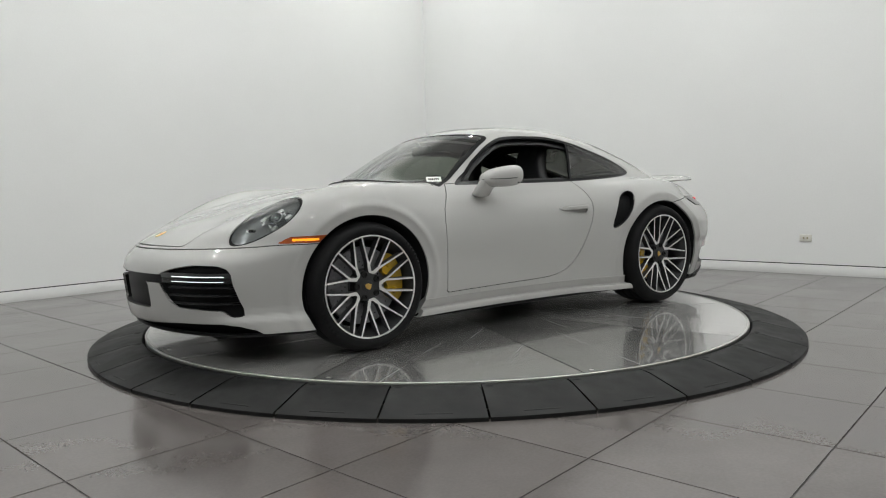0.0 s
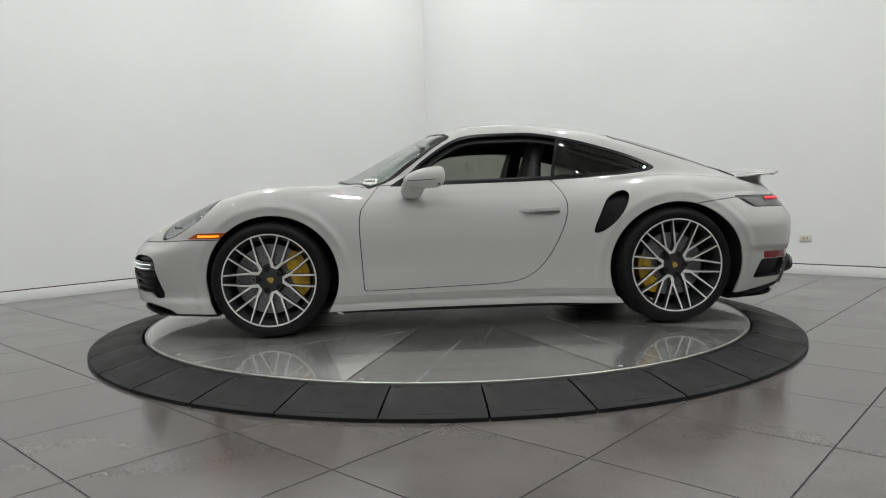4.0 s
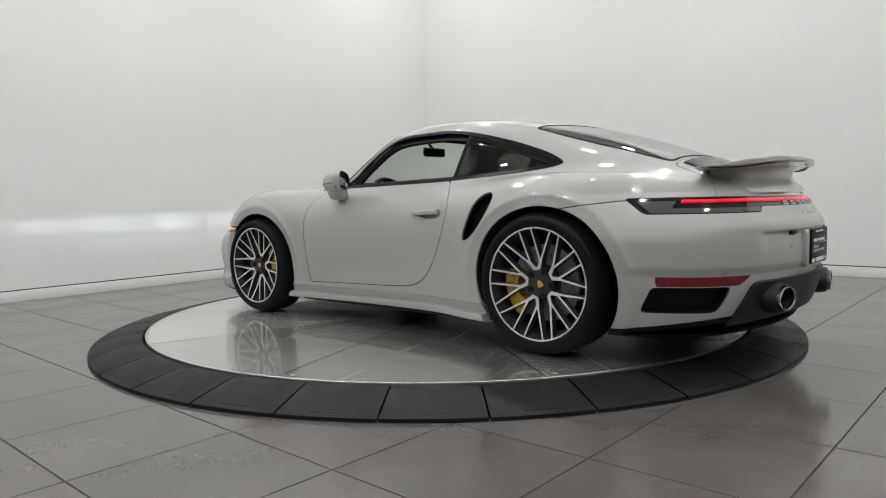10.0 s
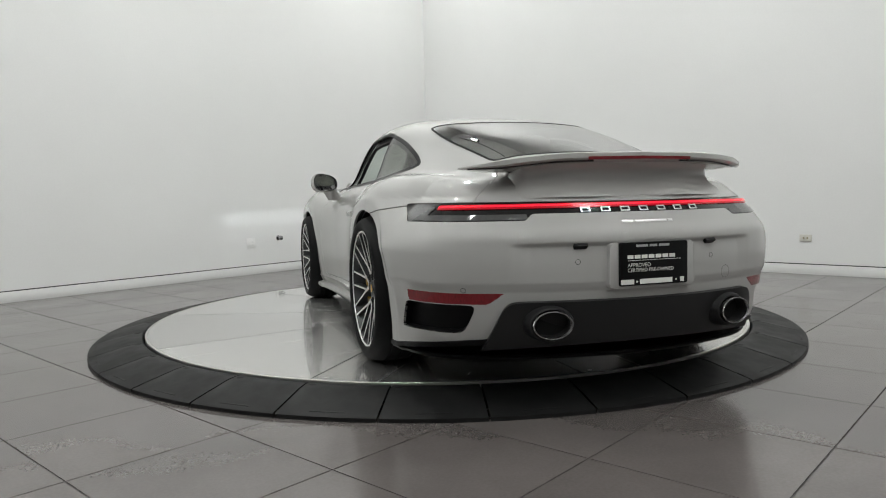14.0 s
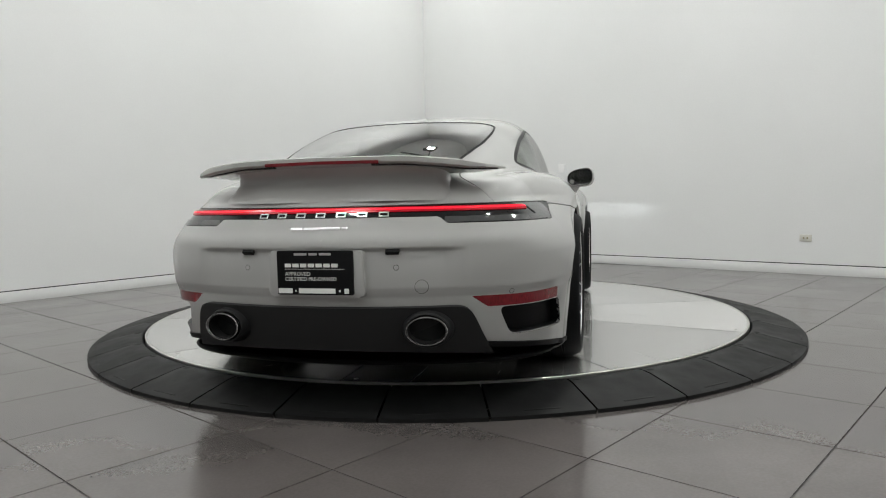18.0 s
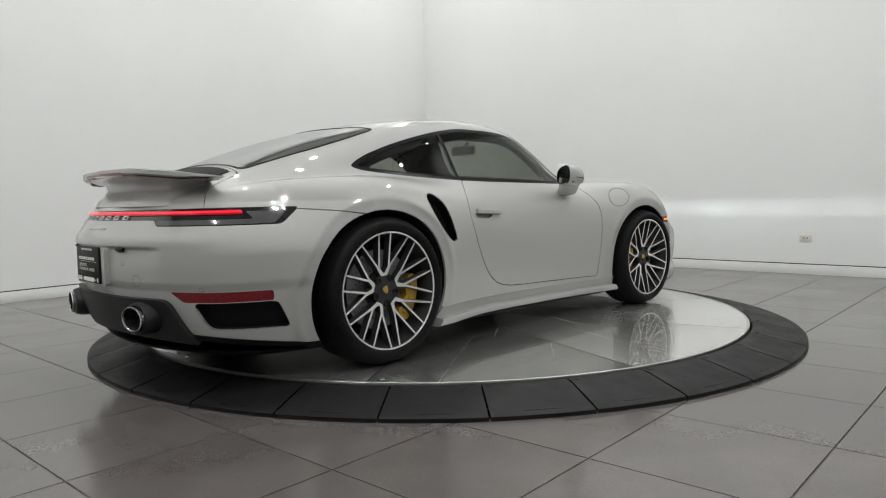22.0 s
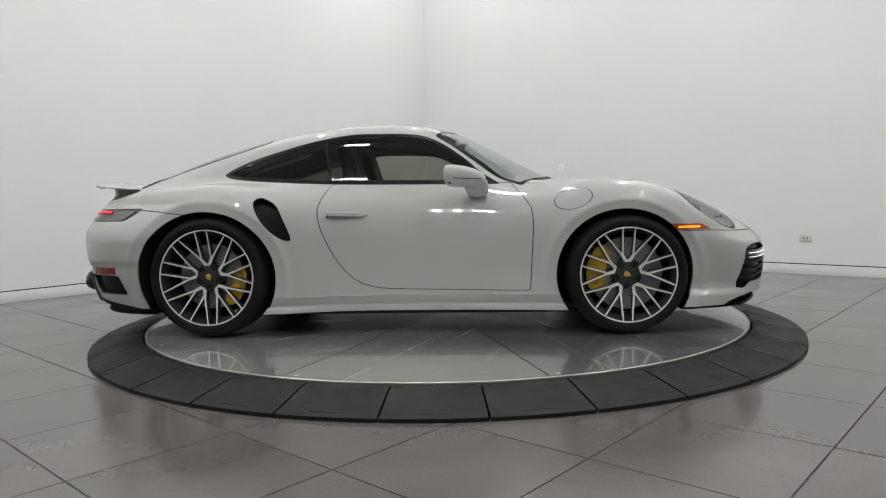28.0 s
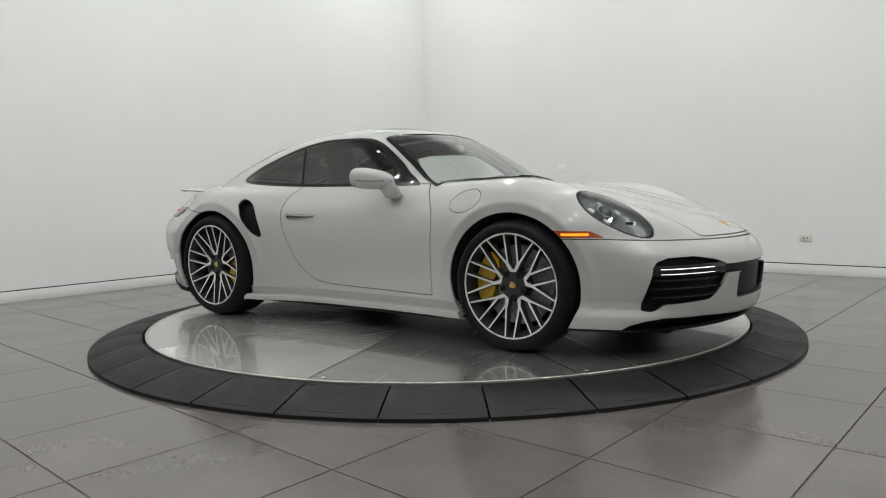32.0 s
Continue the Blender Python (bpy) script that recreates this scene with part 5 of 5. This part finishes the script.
def print_text(words, size, x, y, parent, mat, z=0.0225, align="LEFT"):
    cu = bpy.data.curves.new("print", "FONT")
    cu.body, cu.size, cu.extrude, cu.align_x = words, size, 0.0002, align
    tmp = bpy.data.objects.new("print", cu)
    scene.collection.objects.link(tmp)
    me = bpy.data.meshes.new_from_object(tmp)
    bpy.data.objects.remove(tmp)
    me.materials.clear()
    return link("print", me, mat, parent, "white printed words", Matrix.Translation((x, y, z)))


def print_bar(x0, x1, y0, y1, parent, mat, z=0.0222):
    bm = bmesh.new()
    box(bm, (x0, y0, z), (x1, y1, z + 0.0006))
    return part("print_bar", bm, mat, parent, "plain printed bar")


print_text("APPROVED", 0.021, -0.121, -0.010, plate, PAPER)
print_text("CERTIFIED PRE-OWNED", 0.0195, -0.121, -0.029, plate, PAPER)
print_bar(-0.121, 0.12, 0.0145, 0.016, plate, PAPER)
for i in range(7):
    print_bar(-0.121 + 0.0315 * i, -0.121 + 0.0315 * i + 0.026, 0.022, 0.036, plate, PAPER)
for x0, x1 in ((-0.15, -0.092), (-0.066, 0.082), (0.118, 0.136)):
    print_bar(x0, x1, -0.077, -0.058, plate, PAPER)
for x0 in (-0.082, 0.096):
    print_bar(x0, x0 + 0.007, -0.071, -0.064, plate, PAPER)
for x0, x1 in ((-0.082, -0.03), (-0.022, 0.012), (0.02, 0.068)):
    print_bar(x0, x1, 0.067, 0.076, plate, SILVER)
for s in (1, -1):
    bm = bmesh.new()
    prism(bm, rounded([(-0.028, -0.012), (0.022, -0.012), (0.028, 0.008), (-0.028, 0.008)], 0.004, 3), -0.01, 0.014, None, 0.002)
    part("plate_lamp", bm, BLACK, car, "black plate lamp", on_tail(s * 0.295, 0.607))
    # parking sensors
    for y, z in ((0.306, 0.541), (0.715, 0.436)):
        bm = bmesh.new()
        lathe(bm, [(0.001, 0.0012), (0.0085, 0.0012), (0.0092, 0.0)], 20)
        sensor = part("parking_sensor", bm, PAINT, car, "round parking sensor", on_tail(s * y, z))
        bm = bmesh.new()
        lathe(bm, [(0.0092, 0.0006), (0.0108, 0.0006)], 20)
        part("sensor_ring", bm, DARK, sensor)
    # tail pipes
    bm = bmesh.new()
    rows = [(0.066, -0.2), (0.066, -0.012), (0.064, -0.004), (0.067, 0.0), (0.0715, -0.001), (0.073, -0.01), (0.073, -0.2)]
    lathe(bm, rows, 48)
    bmesh.ops.transform(bm, matrix=Matrix.Diagonal((1.08, 0.74, 1, 1)), verts=bm.verts)
    pipe = part("tail_pipe", bm, PIPE, car, "oval dark steel tail pipe with a bright lip", Matrix(((0, 0, -1, -2.250), (-1, 0, 0, s * 0.422), (0, 1, 0, 0.306), (0, 0, 0, 1))) @ pose(0, 0, 0, 0, -9 * s, 0))
    bm = bmesh.new()
    lathe(bm, [(0.0695, -0.001), (0.0705, 0.0015), (0.0720, 0.0015), (0.0735, -0.002)], 48)
    bmesh.ops.transform(bm, matrix=Matrix.Diagonal((1.08, 0.74, 1, 1)), verts=bm.verts)
    part("pipe_lip", bm, CHROME, pipe, "bright polished lip")
    bm = bmesh.new()
    lathe(bm, [(0.0005, -0.06), (0.066, -0.06), (0.0662, -0.012)], 40)
    bmesh.ops.transform(bm, matrix=Matrix.Diagonal((1.07, 0.73, 1, 1)), verts=bm.verts)
    part("pipe_throat", bm, DARK, pipe)
    bm = bmesh.new()
    lathe(bm, [(0.074, -0.016), (0.080, -0.018), (0.088, -0.04), (0.092, -0.07), (0.094, -0.2)], 48)
    bmesh.ops.transform(bm, matrix=Matrix.Diagonal((1.08, 0.80, 1, 1)), verts=bm.verts)
    part("pipe_shroud", bm, MATTBLACK, pipe, "black pipe shroud")
bm = bmesh.new()
lathe(bm, [(0.025, 0.0006), (0.0265, 0.0006)], 40)
part("tow_cover_joint", bm, DARK, car, "", on_tail(-0.397, 0.467))

# ---- front: lamps, intakes, badge ----
for s in (1, -1):
    def lens_point(a, b, n):
        """A point below the lens, n under the skin."""
        p = HL_C + HL_A * a + HL_B * b - HL_N * 0.25
        q = cast(p[None], HL_N[None], 0.0, 0.5)[0] - HL_N * n
        return Vector((q[0], q[1] * s, q[2]))
    bm = bmesh.new()
    rings = []
    for dn, k in ((0.010, 0.985), (0.028, 0.95), (0.055, 0.85), (0.075, 0.6), (0.08, 0.2)):
        ring = []
        for j in range(40):
            a = 2 * math.pi * j / 40
            aa = HL_L * k * math.cos(a)
            ring.append(bm.verts.new(lens_point(aa, (HL_W - HL_TAPER * aa) * k * math.sin(a), dn)))
        rings.append(ring)
    for a, b in zip(rings, rings[1:]):
        for j in range(40):
            bm.faces.new((a[j], a[(j + 1) % 40], b[(j + 1) % 40], b[j]))
    bm.faces.new(rings[-1])
    bowl = part("lamp_bowl", bm, LAMPBOWL, car, "dark silver headlamp bowl", None, 60)
    turn = Matrix(((HL_A[0], HL_B[0], HL_N[0], 0), (HL_A[1] * s, HL_B[1] * s, HL_N[1] * s, 0), (HL_A[2], HL_B[2], HL_N[2], 0), (0, 0, 0, 1)))
    for a, b in ((-0.10, -0.048), (-0.10, 0.048), (-0.005, -0.056), (-0.005, 0.056)):
        bm = bmesh.new()
        prism(bm, rounded([(-0.018, -0.011), (0.018, -0.011), (0.018, 0.011), (-0.018, 0.011)], 0.007, 4), -0.06, -0.036, None, 0.003)
        part("led_pod", bm, SILVER, bowl, "silver daytime light pod", Matrix.Translation(lens_point(a, b, 0)) @ turn)
    bm = bmesh.new()
    lathe(bm, [(0.001, -0.012), (0.015, -0.016), (0.028, -0.03), (0.034, -0.05), (0.036, -0.08)], 28)
    part("projector_lens", bm, LENSBALL, bowl, "clear projector lens", Matrix.Translation(lens_point(-0.045, 0, 0)) @ turn)
    bm = bmesh.new()
    lathe(bm, [(0.037, -0.03), (0.043, -0.032), (0.048, -0.06), (0.05, -0.08)], 28)
    part("projector_ring", bm, LAMPBOWL, bowl, "", Matrix.Translation(lens_point(-0.045, 0, 0)) @ turn)
    facets = bmesh.new()
    chance = random.Random(7)
    for i in range(16):
        a, b, n = chance.uniform(-0.125, 0.03), chance.uniform(-0.05, 0.05), chance.uniform(-0.05, -0.03)
        box(facets, (-0.013, -0.007, -0.001), (0.013, 0.007, 0.001), 0.0, Matrix.Translation(lens_point(a, b, 0)) @ turn @ Matrix.Translation((0, 0, n)) @ pose(0, 0, 0, chance.uniform(-50, 50), chance.uniform(-50, 50), chance.uniform(0, 90)))
    tagged(part("reflector_facets", facets, CHROME, bowl, "small bright reflector facets"), kind="stuff")
    # low beam: a small emitter at the back of a black box, its upper edge cut by the front plate
    by, bz = 0.690, 0.655
    bx = nose_x(by, bz) - 0.012
    # box and mask are added only to shape the beam and hide its source
    bm = bmesh.new()
    hole = [(-0.013, 0.0005), (0.013, 0.0007), (0.013, -0.0017), (-0.013, -0.0017)]     # y grows to the car's right here
    wide, high = 0.016, 0.007
    frame_v = [bm.verts.new((bx, s * by - h, bz + v)) for h, v in hole]
    outer = [bm.verts.new((bx, s * by - h, bz + v)) for h, v in ((-wide, high), (wide, high), (wide, -high), (-wide, -high))]
    rear = [bm.verts.new((bx - 0.036, s * by - h, bz + v)) for h, v in ((-wide, high), (wide, high), (wide, -high), (-wide, -high))]
    for j in range(4):
        k = (j + 1) % 4
        bm.faces.new((frame_v[j], frame_v[k], outer[k], outer[j]))
        bm.faces.new((outer[j], outer[k], rear[k], rear[j]))
    bm.faces.new(rear)
    # two added bars split the beam into segments
    for h in (-0.006, 0.005):
        box(bm, (bx - 0.001, s * by - h - 0.0011, bz - 0.0018), (bx + 0.0005, s * by - h + 0.0011, bz + 0.001))
    beam_box = part("beam_box", bm, DARK, bowl, "black box added to shape the low beam")
    bm = bmesh.new()
    ring_a = [bm.verts.new((bx + 0.0015, s * by - h * 1.03, bz + v * 1.5)) for h, v in hole]
    ring_b = [bm.verts.new((bx + 0.0015, s * by - h, bz + v)) for h, v in ((-wide, high), (wide, high), (wide, -high), (-wide, -high))]
    for j in range(4):
        k = (j + 1) % 4
        bm.faces.new((ring_a[j], ring_a[k], ring_b[k], ring_b[j]))
    part("beam_mask", bm, LAMPBOWL, bowl, "grey mask added to hide the beam box")
    bm = bmesh.new()
    bm.faces.new([bm.verts.new((bx - 0.035, s * by + dy, bz + dz)) for dy, dz in ((-0.003, -0.0006), (0.003, -0.0006), (0.003, 0.0004), (-0.003, 0.0004))])
    part("low_beam", bm, BEAM, bowl, "bright low beam emitter")
    # second, dimmer emitter added so that the beam fades downwards
    bm = bmesh.new()
    bm.faces.new([bm.verts.new((bx - 0.035, s * by + dy, bz + dz)) for dy, dz in ((-0.003, 0.0005), (0.003, 0.0005), (0.003, 0.0045), (-0.003, 0.0045))])
    part("beam_spill", bm, BEAM_SOFT, bowl, "dim emitter added to fade the low beam downwards")
    # daytime light strips over the side intake
    for z in (0.441, 0.417):
        bm = bmesh.new()
        tube(bm, [(nose_x(s * y, z) + 0.002, s * y, z) for y in np.linspace(0.485, 0.738, 16)], 0.0021 if z > 0.43 else 0.0014, 8)
        part("light_strip", bm, WHITEGLOW, car, "glowing white light strip")
    bm = bmesh.new()
    prev = None
    for y in np.linspace(0.40, 0.765, 22):
        x = nose_x(s * y, 0.44)
        r = [bm.verts.new((x + dx, s * y, z)) for dx, z in ((-0.03, 0.462), (-0.006, 0.458), (-0.002, 0.450), (-0.004, 0.429), (-0.004, 0.409), (-0.03, 0.404))]
        if prev:
            for j in range(5):
                bm.faces.new((prev[j], prev[j + 1], r[j + 1], r[j]))
        prev = r
    part("strip_holder", bm, GLOSSBLACK, car, "black light strip holder")
    for z in (0.385, 0.345, 0.305):
        bm = bmesh.new()
        prev = None
        for y in np.linspace(0.44, 0.745, 18):
            x = nose_x(s * y, z)
            r = [bm.verts.new((x + dx, s * y, z + dz)) for dx, dz in ((-0.05, 0.008), (-0.012, 0.005), (-0.008, 0.0), (-0.012, -0.004), (-0.05, -0.002))]
            if prev:
                for j in range(4):
                    bm.faces.new((prev[j], prev[j + 1], r[j + 1], r[j]))
            prev = r
        part("intake_slat", bm, BLACK, car, "black intake slat")
bm = bmesh.new()
zb = top_z(2.035, 0)
prism(bm, [(-0.024, 0.028), (0, 0.032), (0.024, 0.028), (0.022, -0.004), (0.012, -0.024), (0, -0.032), (-0.012, -0.024), (-0.022, -0.004)], 0.0, 0.003, None, 0.0015)
slope = math.degrees(math.atan2(top_z(2.0, 0) - top_z(2.06, 0), 0.06))
part("hood_crest", bm, GOLD, car, "gold and red hood crest", Matrix.Translation((2.035, 0, zb)) @ pose(0, 0, 0, 0, slope, 0) @ pose(0, 0, 0, 0, 0, -90))
bm = bmesh.new()
prism(bm, [(-0.018, 0.004), (0.018, 0.004), (0.018, -0.004), (-0.018, -0.004)], 0.003, 0.004)
part("crest_band", bm, REDENAMEL, car, "red crest band", Matrix.Translation((2.035, 0, zb)) @ pose(0, 0, 0, 0, slope, 0) @ pose(0, 0, 0, 0, 0, -90))
# wiper
for y0, y1 in ((0.50, -0.10), (-0.02, -0.55)):
    bm = bmesh.new()
    tube(bm, [(0.853 - 0.40 * y * y + 0.01 - 0.03 * t, y, top_z(0.853 - 0.40 * y * y + 0.01 - 0.03 * t, y) + 0.003) for t, y in zip(np.linspace(0, 1, 12), np.linspace(y0, y1, 12))], 0.004, 6)
    part("wiper", bm, BLACK, car, "black windscreen wiper")
# stock card behind the screen
bm = bmesh.new()
box(bm, (-0.045, -0.019, 0), (0.045, 0.019, 0.001))
n_card = Vector((0.30, 0.72, 0.62)).normalized()
x_card = Vector((-0.92, 0.38, 0)).normalized()
x_card = (x_card - n_card * x_card.dot(n_card)).normalized()
y_card = n_card.cross(x_card)
m_card = Matrix(((x_card.x, y_card.x, n_card.x, 0.625), (x_card.y, y_card.y, n_card.y, 0.655), (x_card.z, y_card.z, n_card.z, 0.914), (0, 0, 0, 1)))
card = part("stock_card", bm, PAPER, car, "white stock card on the windscreen", m_card)
for i in range(6):
    print_bar(-0.034 + i * 0.0115, -0.026 + i * 0.0115, -0.006, 0.006, card, BLACK, 0.0012)

# ---- cabin ----
lining = [m for m in (trim(body_skin, body_skin[0][:, 0] - 0.7)[0], doors)]
upper = joined(*lining)
roofing, walls_in = trim(upper, 1.0 - upper[0][:, 2])
skin("headlining", roofing, HEADLINE, car, "dark headlining", 0.0, 0.03)
skin("cabin_lining", walls_in, LEATHER, car, "black cabin lining", 0.0, 0.035)
bm = bmesh.new()
box(bm, (-1.3, -0.7, 0.19), (0.8, 0.7, 0.24), 0.02)
part("cabin_floor", bm, CARPET, car, "black carpeted floor")
bm = bmesh.new()
box(bm, (-1.75, -0.62, 0.24), (-1.0, 0.62, 0.86), 0.08)
part("rear_shelf", bm, CARPET, car, "black rear shelf")
bm = bmesh.new()
box(bm, (0.44, -0.66, 0.58), (0.86, 0.66, 0.835), 0.06, None, 4)
part("dashboard", bm, LEATHER, car, "black leather dashboard")
bm = bmesh.new()
box(bm, (0.42, 0.22, 0.80), (0.60, 0.50, 0.885), 0.03, None, 4)
part("instrument_hood", bm, LEATHER, car)
bm = bmesh.new()
box(bm, (-0.35, -0.11, 0.24), (0.5, 0.11, 0.52), 0.04)
part("centre_console", bm, LEATHER, car)
for s in (1, -1):
    bm = bmesh.new()
    box(bm, (-0.30, s * 0.36 - 0.24, 0.30), (0.22, s * 0.36 + 0.24, 0.46), 0.06, None, 4)
    seat = part("seat", bm, LEATHER, car, "black leather sports seat")
    bm = bmesh.new()
    rings = []
    for z, hw, dp, x in ((0.0, 0.22, 0.07, 0), (0.15, 0.25, 0.075, 0), (0.35, 0.255, 0.07, 0), (0.5, 0.22, 0.06, 0), (0.58, 0.16, 0.055, 0), (0.66, 0.13, 0.05, 0.01), (0.74, 0.125, 0.045, 0.012), (0.80, 0.10, 0.035, 0.01), (0.82, 0.05, 0.02, 0.01)):
        rings.append([bm.verts.new((x + px, py, z)) for px, py in rounded([(-dp, -hw), (dp, -hw), (dp * 0.6, 0), (dp, hw), (-dp, hw)], 0.06, 5)])
    for a, b in zip(rings, rings[1:]):
        for j in range(len(a)):
            bm.faces.new((a[j], a[(j + 1) % len(a)], b[(j + 1) % len(a)], b[j]))
    bm.faces.new(rings[0]), bm.faces.new(rings[-1])
    part("backrest", bm, LEATHER, seat, "", Matrix.Translation((-0.27, s * 0.36, 0.40)) @ pose(0, 0, 0, 0, -17, 0), 60)
bm = bmesh.new()
path = [(0.185 * math.cos(a), 0.185 * math.sin(a), 0) for a in np.linspace(0, 2 * math.pi, 41)]
tube(bm, path, 0.015, 10, False)
wheel_rim = part("steering_wheel", bm, LEATHER, car, "black leather steering wheel", Matrix.Translation((0.33, 0.36, 0.775)) @ pose(0, 0, 0, 0, -65, 0))
bm = bmesh.new()
lathe(bm, [(0.001, 0.03), (0.05, 0.028), (0.07, 0.0), (0.05, -0.04)], 24)
for a in (0, 90, 270):
    box(bm, (0.05, -0.02, -0.01), (0.18, 0.02, 0.005), 0.004, pose(0, 0, 0, 0, 0, a))
part("wheel_boss", bm, LEATHER, wheel_rim)
bm = bmesh.new()
box(bm, (-0.012, -0.11, -0.032), (0.02, 0.11, 0.032), 0.014, None, 3)
rear_mirror = part("inside_mirror", bm, BLACK, car, "black inside mirror", Matrix.Translation((0.25, 0, 1.135)))
bm = bmesh.new()
tube(bm, [(0.01, 0, 0.02), (0.05, 0, 0.06)], 0.012, 8)
part("mirror_stalk", bm, BLACK, rear_mirror)


# ---- what moves ----
def motions():
    rows = [(t, Matrix.Translation((0, 0, DECK)) @ pose(0, 0, 0, 0, 0, a)) for t, a in enumerate(TURN)]
    walk(table, rows)
    walk(car, [(t, m @ Matrix.Translation((CAR_AT[0], CAR_AT[1], 0))) for t, m in rows])


motions()
